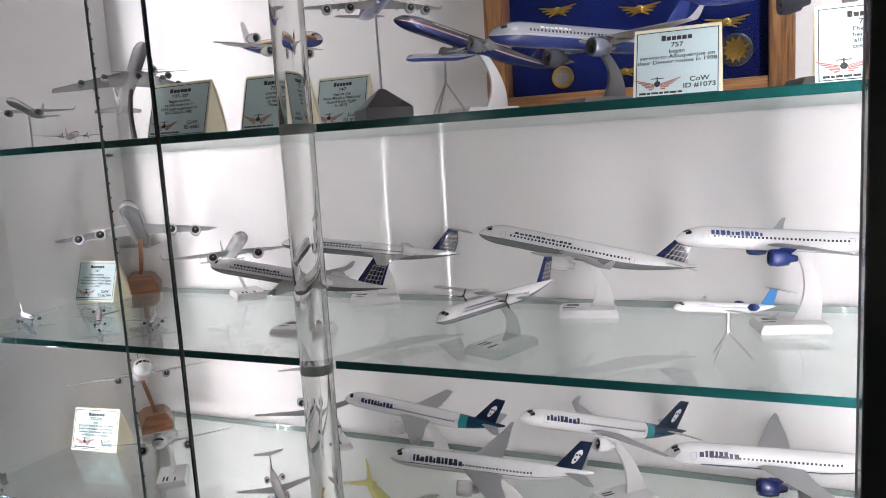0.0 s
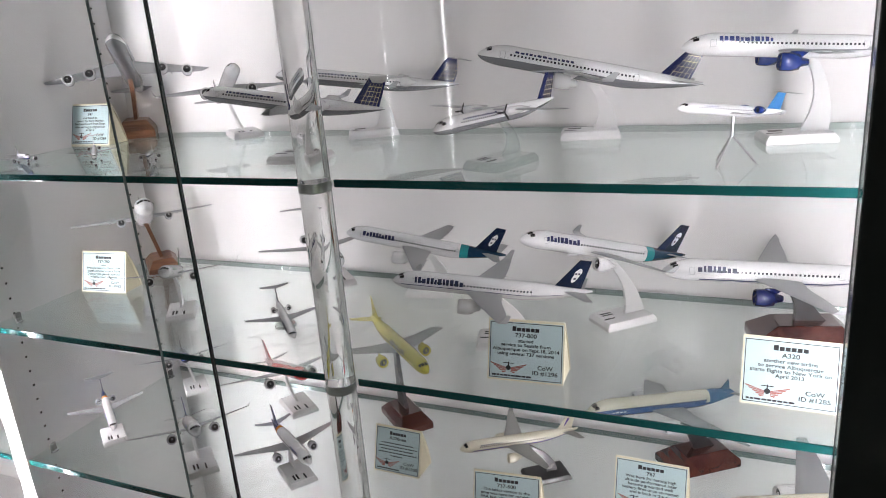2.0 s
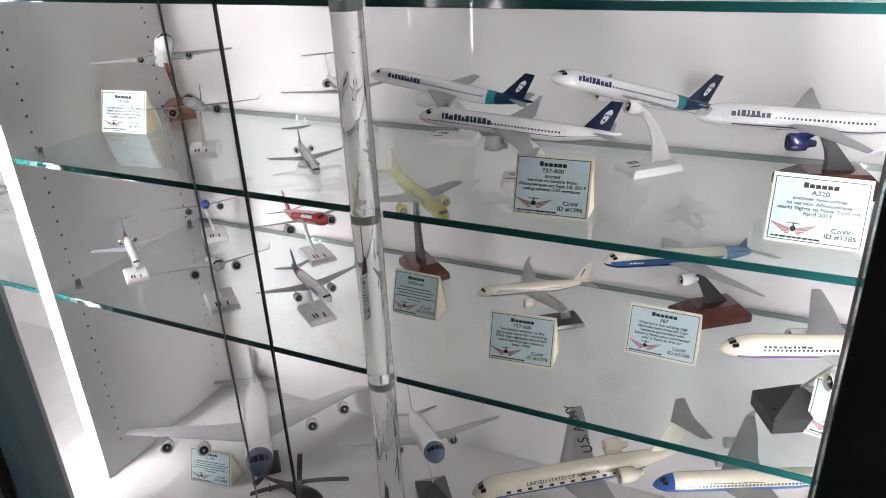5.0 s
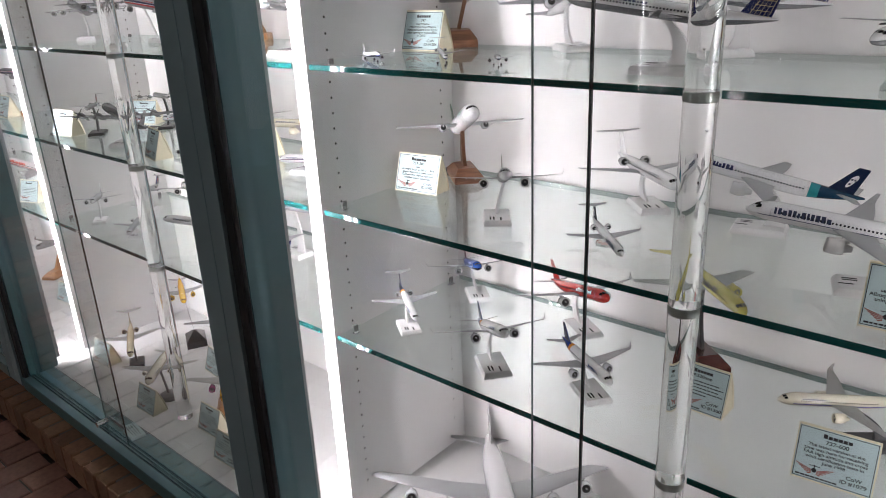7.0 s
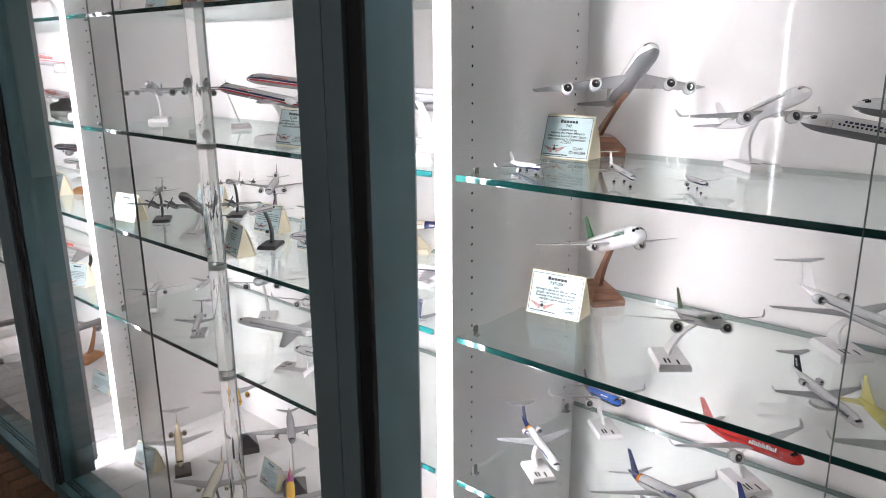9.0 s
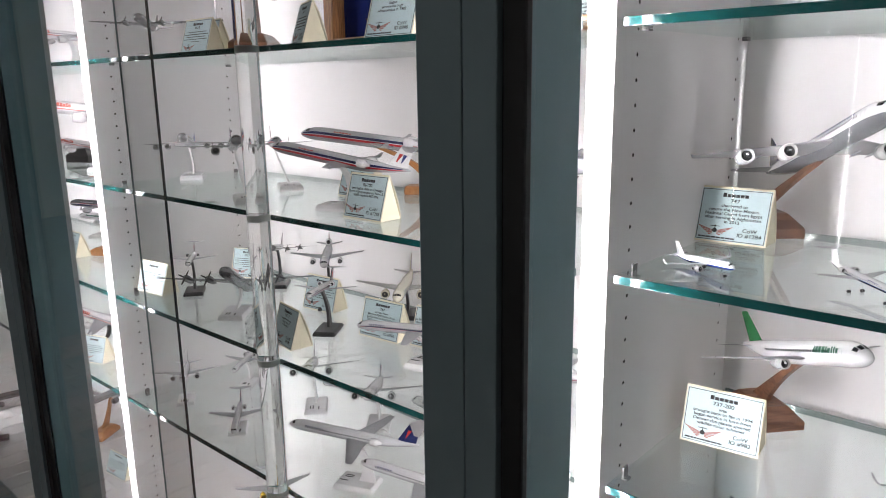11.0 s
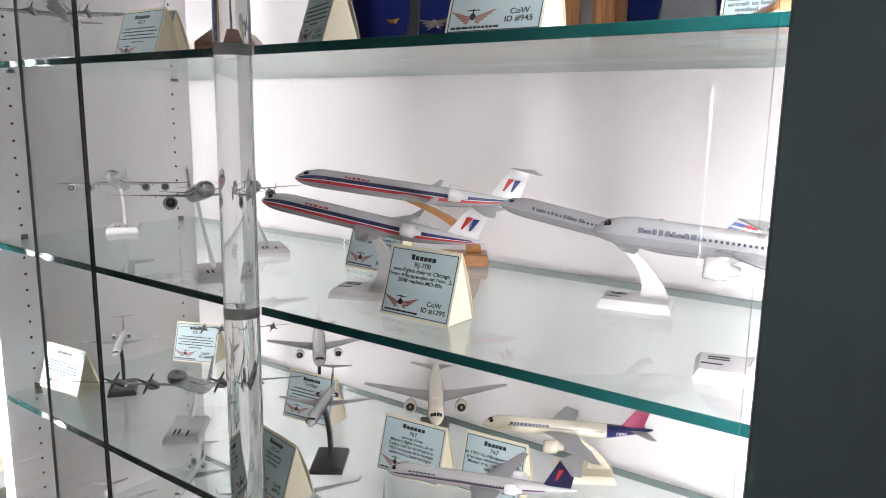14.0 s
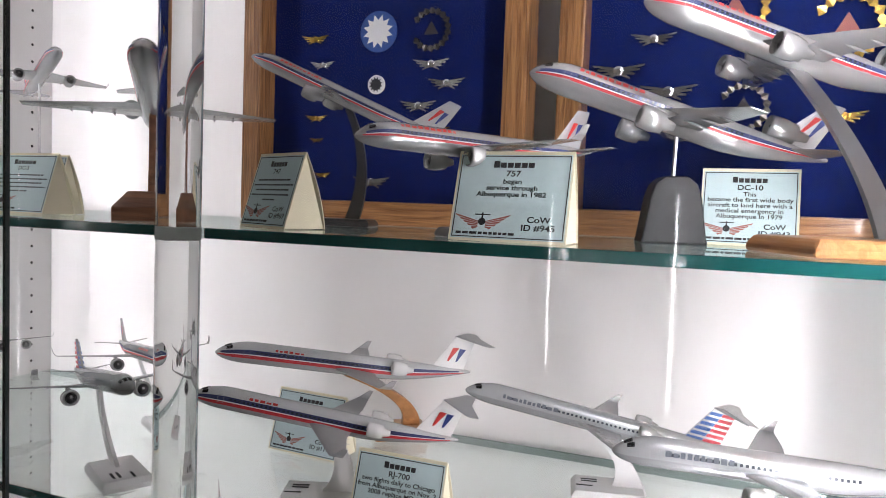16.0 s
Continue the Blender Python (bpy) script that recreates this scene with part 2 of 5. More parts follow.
tagged(part("wall_east", boxed(8, 8.2, -5.2, 1.4, GROUND - 0.3, 3.2), HALL_WALL), "unseen plain end wall added to close the hall", "wall", kind="structure")
tagged(part("ceiling", boxed(-9, 8, -5, 1.4, 3.0, 3.2), HALL_CEIL), "unseen plain ceiling added to close the hall", "ceiling", kind="structure")
tagged(part("wall_north", boxed(-9, 8, 0.6, 1.4, TOP, 3.0), HALL_WALL), "unseen plain wall added above the display case", "wall", kind="structure")
# unseen lamps, added to brighten the posts, paving and card fronts
for lx in (-5.5, -2.5, 0.5, 3.5):
    lamp = thing("fill_lamp", pose(lx, -2.2, 2.98), "unseen round lamp added in the ceiling to light the case front", "lamp", "hall lamps")
    part("diffuser", lathe(bmesh.new(), ((-0.03, 0.10), (-0.01, 0.13), (0.0, 0.13))), LAMP, lamp)
    part("ring", lathe(bmesh.new(), ((-0.02, 0.131), (-0.02, 0.16), (0.018, 0.16), (0.018, 0.131))), ALU_BARE, lamp)

# lit cases across the hall, seen only as reflections in the door glass
def hall_case(x, y, turn, half, strips):
    e = thing("display_case", pose(x, y, GROUND, 0, 0, turn), "shallow lit display case standing across the hall", "display case", "hall cases")
    part("back_panel", boxed(-half - 0.05, half + 0.05, -0.30, -0.28, 0.30, 2.0), WALL, e)
    part("plinth", boxed(-half - 0.07, half + 0.07, -0.30, 0.05, 0, 0.30), ALU_DARK, e, bevel=0.003)
    part("top", boxed(-half - 0.07, half + 0.07, -0.30, 0.05, 2.0, 2.1), ALU_DARK, e, bevel=0.003)
    for sg in (-1, 1):
        part("side_panel", boxed(sg * (half + 0.02) - 0.015, sg * (half + 0.02) + 0.015, -0.279, 0.0, 0.301, 1.999), WALL, e)
        if sg in strips:
            part("led_strip", boxed(sg * half - 0.007, sg * half + 0.007, 0.001, 0.006, 0.50, 1.72), LED_FAR, e, "glowing white light strip")
    for z in (0.75, 1.15, 1.55):
        part("shelf", boxed(-half, half, -0.278, -0.02, z - 0.01, z), WALL, e)


hall_case(-1.01, -3.63, 44.4, 0.643, (-1, 1))
hall_case(-4.55, -2.43, 45.0, 0.62, (1,))

# ---- the display case, bay by bay ----
for key, (x0, x1) in BAYS.items():
    cab = thing("display_cabinet", pose(x0, 0, 0), "white laminate cabinet bay with drilled sides, brightly lit", "cabinet", "cabinet bays")
    w = x1 - x0
    part("back_panel", boxed(-0.052, w, BACK, BACK + 0.02, GROUND, TOP), WALL, cab)
    part("base_panel", boxed(-0.052, w, 0.690, BACK, S5 - 0.03, S5), FLOOR_WHITE, cab, "white base board of the bay")
    part("top_panel", boxed(-0.052, w, 0.60, BACK, TOP - 0.03, TOP - 0.002), WALL, cab)
    side = part("side_panel", boxed(-0.0475, -0.008, FRONT + 0.001, BACK - 0.001, S5 + 0.001, TOP - 0.031), WALL, cab, "white drilled upright panel", bevel=0.001)
    # pin holes are not cut: flat black discs paint their inner shade
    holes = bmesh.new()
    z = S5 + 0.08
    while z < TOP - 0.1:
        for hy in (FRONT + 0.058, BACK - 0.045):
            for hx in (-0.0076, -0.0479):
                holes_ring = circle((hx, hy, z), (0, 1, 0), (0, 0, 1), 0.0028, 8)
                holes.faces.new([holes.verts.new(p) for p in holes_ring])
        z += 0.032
    part("pin_holes", holes, HOLE_SHADE, side, "rows of flat black discs painting the shade in the pin holes")["kind"] = "stuff"

last = thing("display_cabinet", pose(BAYS["a"][1] + 0.03, 0, 0), "white laminate end panel with a lit front edge", "cabinet", "cabinet bays")
part("side_panel", boxed(-0.029, 0.0, FRONT + 0.001, BACK - 0.001, S5, TOP - 0.031), WALL, last)
end = thing("display_cabinet", pose(-4.40, 0, 0), "white laminate bay at the far end of the case", "cabinet", "cabinet bays")
part("side_panel", boxed(-0.03, 0.0, FRONT - 0.1, BACK - 0.001, GROUND, TOP - 0.031), WALL, end)
part("back_panel", boxed(0, 1.42, BACK, BACK + 0.02, GROUND, TOP), WALL, end)
part("base_panel", boxed(0, 1.42, 0.690, BACK, S5 - 0.03, S5), FLOOR_WHITE, end)
part("top_panel", boxed(0, 1.42, 0.60, BACK, TOP - 0.03, TOP - 0.002), WALL, end)


def glass_shelf(x0, x1, z, tube):
    s = thing("glass_shelf", pose(x0, 0, z), "clear glass shelf with a dark green polished front edge", "shelf", "glass shelves")
    w, t = x1 - x0, 0.011
    pane = part("pane", boxed(0.002, w - 0.002, FRONT + 0.0035, BACK - 0.012, -t, 0), GLASS_SHELF, s)
    pane.visible_shadow = False
    for a, b in ((0.002, tube - x0 - 0.0215), (tube - x0 + 0.0215, w - 0.002)):
        part("front_edge", boxed(a, b, FRONT, FRONT + 0.003, -t, 0), GLASS_EDGE, s, "dark green polished glass edge", bevel=0.001)
    part("rear_edge", boxed(0.002, w - 0.002, BACK - 0.0115, BACK - 0.0095, -t, 0), GLASS_EDGE_PALE, s)
    for py in (FRONT + 0.058, BACK - 0.045):
        for px, d in ((0.0, 1), (w, -1)):
            bm = boxed(min(px, px + d * 0.009), max(px, px + d * 0.009), py - 0.006, py + 0.006, -t - 0.003, -t - 0.0005)
            box(bm, min(px, px + d * 0.003), max(px, px + d * 0.003), py - 0.006, py + 0.006, -t - 0.0005, 0.005)
            part("shelf_pin", bm, PLASTIC_GREY, s, "small dark grey shelf clip")


def support_tube(x):
    tb = thing("support_tube", pose(x, FRONT - 0.013, S5), "clear acrylic support tube through the shelf fronts", "tube", "support tubes")
    stops = [S5 - 0.0] + sorted(SHELVES) + [TOP - 0.032]
    for a, b in zip(stops, stops[1:]):
        lo, hi = a - S5 + 0.001, b - S5 - 0.013
        ends = [circle((0, 0, h), (1, 0, 0), (0, 1, 0), 0.0222, 96) for h in (lo, hi)]
        bm = loft(bmesh.new(), ends, cap=False)
        for f in bm.faces:
            f.smooth = True
        bm.faces.new([bm.verts.new(p) for p in ends[0][::-1]])
        bm.faces.new([bm.verts.new(p) for p in ends[1]])
        part("tube_section", bm, ACRYLIC, tb).visible_shadow = False
        if b < TOP - 0.1:
            part("collar", lathe(bmesh.new(), ((b - S5 - 0.0125, 0.0226), (b - S5 + 0.0005, 0.0226)), n=40), FROST, tb, "cloudy acrylic collar at the shelf")


for key, (x0, x1) in BAYS.items():
    for z in SHELVES:
        glass_shelf(x0, x1, z, TUBES[key])
    support_tube(TUBES[key])

# ---- aluminium front ----
def front_post(x):
    """x: the left end of the outer face."""
    p = thing("window_post", pose(x, 0, GROUND), "dark teal grey aluminium post with a black gasket", "window frame", "window posts", "structure")
    lo, hi = 0.105, TOP - GROUND
    part("outer_cover", boxed(-0.006 if x > 1 else 0.008, 0.0715, 0.580, 0.600, lo, hi), EDGE_BLACK if x > 1 else ALU_DARK, p, "glossy black cover strip" if x > 1 else "", bevel=0.0015)
    part("outer_cover", boxed(0.073, 0.1175, 0.580, 0.600, lo, hi), ALU_DARK, p, bevel=0.0015)
    part("core", boxed(0.0085, 0.124, 0.6005, 0.705, lo, hi), ALU, p, bevel=0.001)
    part("side_seal", boxed(0.004, 0.008, 0.6005, 0.705, lo, hi), RUBBER, p, "black seal along the post")
    part("gasket", boxed(0.118, 0.147, 0.587, 0.600, lo, hi), RUBBER, p, "black rubber gasket", bevel=0.003)
    part("jamb", boxed(0.1245, 0.136, 0.6065, 0.706, lo, hi), ALU, p, "teal grey inner jamb", bevel=0.001)
    part("flange", boxed(0.112, 0.1235, 0.7065, 0.722, lo + 0.06, hi), ALU_BARE, p, "pale metal flange")
    part("flange", boxed(0.009, 0.020, 0.7055, 0.722, lo + 0.06, hi), ALU_BARE, p, "pale metal flange")
    for sx, half in ((0.100, 0.005),) if x > 1 else ((0.065, 0.004), (0.100, 0.006)):
        part("led_strip", boxed(sx - half, sx + half, 0.7055, 0.7095, lo + 0.07, hi - 0.04), LED, p, "white light strip on the inner side of the post")


POSTS = (1.424, -0.122, -1.598, -3.07)
for x in POSTS:
    front_post(x)

SILL_Z = 0.05
for left, right, mid, lap in ((0.0135, 1.425, 0.733, 0.075), (-1.4625, -0.121, 0.695, 0.100), (-2.9345, -1.597, 0.69, 0.09), (-4.40, -3.069, 0.69, 0.09)):
    sill = thing("window_sill_rail", pose(left, 0, 0), "teal grey aluminium bottom rail with sliding tracks", "window frame", "bottom rails", "structure")
    w = right - left
    part("outer_rail", boxed(0, w, 0.580, 0.606, SILL_Z, 0.094), ALU, sill, bevel=0.0015)
    part("track", boxed(0, w, 0.6065, 0.634, SILL_Z, 0.082), RUBBER, sill, "black sliding track")
    for ty in (0.6135, 0.623):
        part("track_rib", boxed(0, w, ty, ty + 0.003, 0.0825, 0.091), ALU, sill)
    part("inner_rail", boxed(0, w, 0.6345, 0.6895, SILL_Z, 0.0885), ALU, sill, bevel=0.0015)
    for name, a, b, y in (("glass_door", 0.0, mid, 0.6165), ("glass_door", mid - lap, w, 0.607)):
        d = thing(name, pose(left + a, y, 0.0), "clear sliding glass door pane", "glass door", "sliding doors")
        pane = part("pane", boxed(0.0014, b - a - 0.0034, 0, 0.0032, 0.0935, TOP - 0.04), GLASS_DOOR, d)
        pane.visible_shadow = False
        if a == 0.0:
            part("edge", boxed(b - a - 0.0032, b - a, 0.0, 0.0036, 0.0935, TOP - 0.04), EDGE_BLACK, d, "dark polished glass edge")
        else:
            part("edge", boxed(0, 0.0012, 0.0, 0.003, 0.0935, TOP - 0.04), GLASS_EDGE_PALE, d, "pale polished glass edge")
    lock = thing("door_lock", pose(left + mid - 0.08, 0.60, 0.155), "small chrome cylinder lock on the glass door edge", "lock", "door locks")
    bm = bmesh.new()
    rod(bm, (0, 0.006, 0), (0, -0.028, 0), 0.0085, n=16)
    part("cylinder", bm, CHROME, lock, smooth=False)
    part("plate", boxed(-0.012, 0.082, 0.0135, 0.0165, -0.006, 0.006), STEEL, lock, bevel=0.0008)

# ---- model aircraft ----
# proportions to the length: radius, span, wing root place, root chord, tip chord, sweep, fin height, engine layout
KINDS = {
    "narrow": dict(r=0.048, span=0.90, wing=0.36, chord=0.20, tip=0.045, sweep=0.15, fin=0.16, engines="wing2", eng=0.035, winglet=0.05),
    "classic": dict(r=0.060, span=0.93, wing=0.36, chord=0.21, tip=0.06, sweep=0.14, fin=0.18, engines="slim2", eng=0.026, winglet=0.0),
    "long": dict(r=0.040, span=0.80, wing=0.36, chord=0.18, tip=0.045, sweep=0.13, fin=0.16, engines="wing2", eng=0.030, winglet=0.0),
    "wide": dict(r=0.047, span=0.90, wing=0.35, chord=0.21, tip=0.045, sweep=0.19, fin=0.17, engines="wing2", eng=0.036, winglet=0.0),
    "wide_new": dict(r=0.050, span=1.04, wing=0.35, chord=0.21, tip=0.02, sweep=0.22, fin=0.16, engines="wing2", eng=0.034, winglet=0.0),
    "jumbo": dict(r=0.048, span=0.90, wing=0.30, chord=0.23, tip=0.05, sweep=0.24, fin=0.16, engines="wing4", eng=0.028, winglet=0.03),
    "tanker": dict(r=0.046, span=0.96, wing=0.30, chord=0.22, tip=0.06, sweep=0.24, fin=0.20, engines="wing4", eng=0.022, winglet=0.0),
    "trijet": dict(r=0.054, span=0.90, wing=0.35, chord=0.22, tip=0.05, sweep=0.18, fin=0.18, engines="tri", eng=0.036, winglet=0.0),
    "regional": dict(r=0.042, span=0.72, wing=0.44, chord=0.17, tip=0.045, sweep=0.11, fin=0.14, engines="tail2", eng=0.027, winglet=0.035, ttail=True),
    "rear_jet": dict(r=0.040, span=0.73, wing=0.46, chord=0.17, tip=0.045, sweep=0.13, fin=0.15, engines="tail2", eng=0.026, winglet=0.0, ttail=True),
    "embraer": dict(r=0.048, span=0.82, wing=0.37, chord=0.19, tip=0.05, sweep=0.14, fin=0.16, engines="wing2", eng=0.033, winglet=0.04),
    "turboprop": dict(r=0.042, span=0.87, wing=0.42, chord=0.10, tip=0.055, sweep=0.02, fin=0.15, engines="prop2", eng=0.022, winglet=0.0, ttail=True, high=True),
    "prop2": dict(r=0.060, span=1.35, wing=0.28, chord=0.21, tip=0.07, sweep=0.06, fin=0.17, engines="prop2", eng=0.032, winglet=0.0),
    "prop4": dict(r=0.046, span=1.20, wing=0.30, chord=0.17, tip=0.05, sweep=0.04, fin=0.19, engines="prop4", eng=0.028, winglet=0.0),
    "bizjet": dict(r=0.055, span=0.90, wing=0.40, chord=0.20, tip=0.06, sweep=0.16, fin=0.17, engines="tail2", eng=0.036, winglet=0.0, ttail=True),
}
# GREY is grey belly paint, deepened to hold underside shade as well
WHITE, OFFWHITE, GREY, MIDGREY = (0.74, 0.74, 0.75), (0.66, 0.62, 0.50), (0.17, 0.175, 0.185), (0.12, 0.125, 0.13)
NAVY, BLUE, RED, BLACK, YELLOW = (0.010, 0.016, 0.085), (0.010, 0.028, 0.16), (0.46, 0.022, 0.018), (0.012, 0.012, 0.012), (0.62, 0.52, 0.05)
SILVER, WINGGREY, CREAM = (0.40, 0.405, 0.41), (0.34, 0.345, 0.355), (0.66, 0.58, 0.36)
GREEN, ORANGE, SKY, TEAL = (0.02, 0.16, 0.05), (0.72, 0.26, 0.03), (0.03, 0.15, 0.36), (0.03, 0.22, 0.30)

# top, belly, fin, engine, title colour, stripes (start, end, low angle, high angle, colour), extras
LIVERY = {
    "united_grey": dict(top=WHITE, belly=GREY, fin=NAVY, eng=(0.6, 0.6, 0.6), title=NAVY, tsize=(0.17, 0.44, 53, 65), globe=CREAM),
    "united_blue": dict(top=WHITE, belly=WHITE, fin=BLUE, eng=BLUE, title=BLUE, tsize=(0.14, 0.36, 46, 70)),
    "united_sky": dict(top=WHITE, belly=WHITE, fin=SKY, eng=BLUE, title=BLUE, tsize=(0.2, 0.34, 58, 66)),
    "alaska": dict(top=WHITE, belly=WHITE, fin=(0.006, 0.016, 0.05), eng=WHITE, title=NAVY, tsize=(0.12, 0.32, 52, 84), rear=(0.006, 0.035, 0.075), band=(0.02, 0.22, 0.24), face=WHITE),
    "alaska_old": dict(top=WHITE, belly=(0.6, 0.6, 0.6), fin=(0.01, 0.02, 0.05), eng=(0.6, 0.6, 0.6), title=(0.01, 0.02, 0.06), tsize=(0.12, 0.36, 52, 86), face=WHITE, stripes=((0.05, 0.9, 100, 104, NAVY),)),
    "jetblue": dict(top=WHITE, belly=WHITE, fin=NAVY, eng=(0.008, 0.014, 0.10), title=(0.008, 0.012, 0.05), tsize=(0.14, 0.30, 52, 82), stripes=((0.15, 0.8, 122, 132, NAVY),)),
    "spirit": dict(top=YELLOW, belly=YELLOW, fin=YELLOW, eng=YELLOW, title=BLACK, tsize=(0.26, 0.50, 46, 84)),
    "white": dict(top=WHITE, belly=WHITE, fin=WHITE, eng=(0.55, 0.55, 0.56), title=MIDGREY, tsize=(0.18, 0.34, 58, 68)),
    "white_navy": dict(top=WHITE, belly=WHITE, fin=NAVY, eng=NAVY, title=NAVY, tsize=(0.18, 0.34, 56, 68)),
    "white_blue_belly": dict(top=WHITE, belly=BLUE, fin=WHITE, eng=(0.5, 0.5, 0.5), title=BLUE, tsize=(0.2, 0.35, 56, 66)),
    "frontier": dict(top=WHITE, belly=WHITE, fin=GREEN, eng=(0.5, 0.5, 0.5), title=(0.02, 0.10, 0.06), tsize=(0.13, 0.30, 56, 84)),
    "grey": dict(top=(0.62, 0.62, 0.63), belly=GREY, fin=(0.6, 0.6, 0.6), eng=GREY, title=MIDGREY, tsize=(0.2, 0.36, 58, 68)),
    "allegiant": dict(top=WHITE, belly=WHITE, fin=BLUE, eng=(0.42, 0.42, 0.45), title=BLUE, tsize=(0.16, 0.34, 54, 72), rear=(0.015, 0.035, 0.18), band=ORANGE),
    "red_nose": dict(top=RED, belly=RED, fin=RED, eng=(0.45, 0.45, 0.45), title=WHITE, tsize=(0.16, 0.40, 52, 80)),
    "blue_nose": dict(top=(0.03, 0.10, 0.38), belly=NAVY, fin=(0.10, 0.02, 0.04), eng=(0.4, 0.4, 0.4), title=WHITE, tsize=(0.18, 0.36, 56, 70), rear=(0.015, 0.02, 0.06)),
    "maker_cream": dict(top=OFFWHITE, belly=OFFWHITE, fin=OFFWHITE, eng=OFFWHITE, title=NAVY, tsize=(0.16, 0.34, 58, 68), stripes=((0.10, 0.95, 104, 116, (0.03, 0.02, 0.20)),), finmark=(0.08, 0.03, 0.25)),
    "maker_blue": dict(top=OFFWHITE, belly=(0.006, 0.05, 0.19), fin=(0.03, 0.13, 0.25), eng=WHITE, title=WHITE, tsize=(0.13, 0.22, 88, 98), rear=(0.04, 0.16, 0.34), stripes=((0.03, 0.7, 74, 112, (0.008, 0.07, 0.24)),)),
    "maker_white": dict(top=OFFWHITE, belly=OFFWHITE, fin=OFFWHITE, eng=WHITE, title=NAVY, tsize=(0.15, 0.34, 58, 68), stripes=((0.06, 0.95, 106, 112, (0.20, 0.03, 0.05)), (0.06, 0.95, 113, 122, (0.02, 0.03, 0.30)))),
    "military": dict(top=WHITE, belly=(0.45, 0.46, 0.48), fin=WHITE, eng=(0.55, 0.55, 0.56), title=BLACK, tsize=(0.2, 0.4, 60, 66), nose=(0.10, 0.16, 0.26)),
    "army": dict(top=OFFWHITE, belly=OFFWHITE, fin=OFFWHITE, eng=OFFWHITE, title=BLACK, tsize=(0.2, 0.21, 60, 62), stripes=((0.10, 0.80, 94, 106, (0.02, 0.05, 0.25)),), ovals=True),
    "president": dict(top=OFFWHITE, belly=(0.55, 0.56, 0.58), fin=OFFWHITE, eng=(0.5, 0.5, 0.5), title=BLACK, tsize=(0.25, 0.5, 60, 66), nose=(0.03, 0.10, 0.32), stripes=((0.06, 0.9, 92, 112, (0.03, 0.12, 0.35)),)),
    # silver models: belly darker than the top, underside shade put into the colour
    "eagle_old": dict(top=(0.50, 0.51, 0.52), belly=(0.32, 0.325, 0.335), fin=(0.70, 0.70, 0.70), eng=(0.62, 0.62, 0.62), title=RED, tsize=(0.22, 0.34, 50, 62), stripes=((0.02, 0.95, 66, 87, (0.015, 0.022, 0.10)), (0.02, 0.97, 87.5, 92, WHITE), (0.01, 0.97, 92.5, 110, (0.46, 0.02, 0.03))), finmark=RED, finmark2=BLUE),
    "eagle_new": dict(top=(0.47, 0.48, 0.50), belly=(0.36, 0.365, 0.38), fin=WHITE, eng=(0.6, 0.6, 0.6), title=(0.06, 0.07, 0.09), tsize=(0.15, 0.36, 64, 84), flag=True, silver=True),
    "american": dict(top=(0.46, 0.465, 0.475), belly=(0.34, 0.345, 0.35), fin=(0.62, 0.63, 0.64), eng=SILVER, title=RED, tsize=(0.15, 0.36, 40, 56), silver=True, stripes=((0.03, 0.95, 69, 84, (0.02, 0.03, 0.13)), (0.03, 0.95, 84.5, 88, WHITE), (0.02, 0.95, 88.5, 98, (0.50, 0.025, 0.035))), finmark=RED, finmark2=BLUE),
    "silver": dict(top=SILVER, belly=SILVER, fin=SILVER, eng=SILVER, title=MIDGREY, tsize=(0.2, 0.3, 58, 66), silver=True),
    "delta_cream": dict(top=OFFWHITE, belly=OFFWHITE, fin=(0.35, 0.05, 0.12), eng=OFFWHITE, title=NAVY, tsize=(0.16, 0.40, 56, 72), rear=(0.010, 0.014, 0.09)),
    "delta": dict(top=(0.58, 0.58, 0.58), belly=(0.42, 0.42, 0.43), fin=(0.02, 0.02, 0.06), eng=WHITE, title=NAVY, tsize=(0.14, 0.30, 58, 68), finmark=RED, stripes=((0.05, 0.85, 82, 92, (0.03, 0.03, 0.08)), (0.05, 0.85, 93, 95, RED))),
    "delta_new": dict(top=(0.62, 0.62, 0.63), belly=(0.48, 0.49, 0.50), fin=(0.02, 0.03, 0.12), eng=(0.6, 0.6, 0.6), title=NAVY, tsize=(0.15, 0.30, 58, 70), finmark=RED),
    "navy_red": dict(top=(0.16, 0.17, 0.20), belly=(0.02, 0.03, 0.14), fin=NAVY, eng=(0.3, 0.3, 0.32), title=WHITE, tsize=(0.2, 0.4, 56, 64), silver=True, stripes=((0.02, 0.97, 84, 90, (0.35, 0.03, 0.06)), (0.02, 0.97, 91, 95, WHITE))),
    "shuttle_blue": dict(top=(0.34, 0.36, 0.40), belly=(0.02, 0.035, 0.17), fin=(0.02, 0.04, 0.20), eng=(0.10, 0.11, 0.15), title=WHITE, tsize=(0.2, 0.34, 56, 66), stripes=((0.02, 0.97, 92, 96, (0.4, 0.4, 0.5)),)),
    "stripe_orange": dict(top=WHITE, belly=(0.03, 0.05, 0.25), fin=WHITE, eng=(0.5, 0.5, 0.5), title=NAVY, tsize=(0.2, 0.36, 56, 66), stripes=((0.0, 0.95, 58, 72, (0.75, 0.32, 0.04)), (0.0, 0.95, 73, 84, RED), (0.0, 0.95, 85, 100, (0.04, 0.06, 0.30)))),
    "air_force_tan": dict(top=(0.48, 0.40, 0.26), belly=(0.44, 0.36, 0.22), fin=(0.48, 0.40, 0.26), eng=(0.35, 0.28, 0.2), title=BLACK, tsize=(0.2, 0.32, 58, 66)),
    "southwest": dict(top=(0.70, 0.36, 0.02), belly=(0.30, 0.03, 0.10), fin=(0.55, 0.10, 0.03), eng=(0.25, 0.05, 0.15), title=(0.12, 0.02, 0.15), tsize=(0.16, 0.40, 50, 76), rear=(0.30, 0.02, 0.14)),
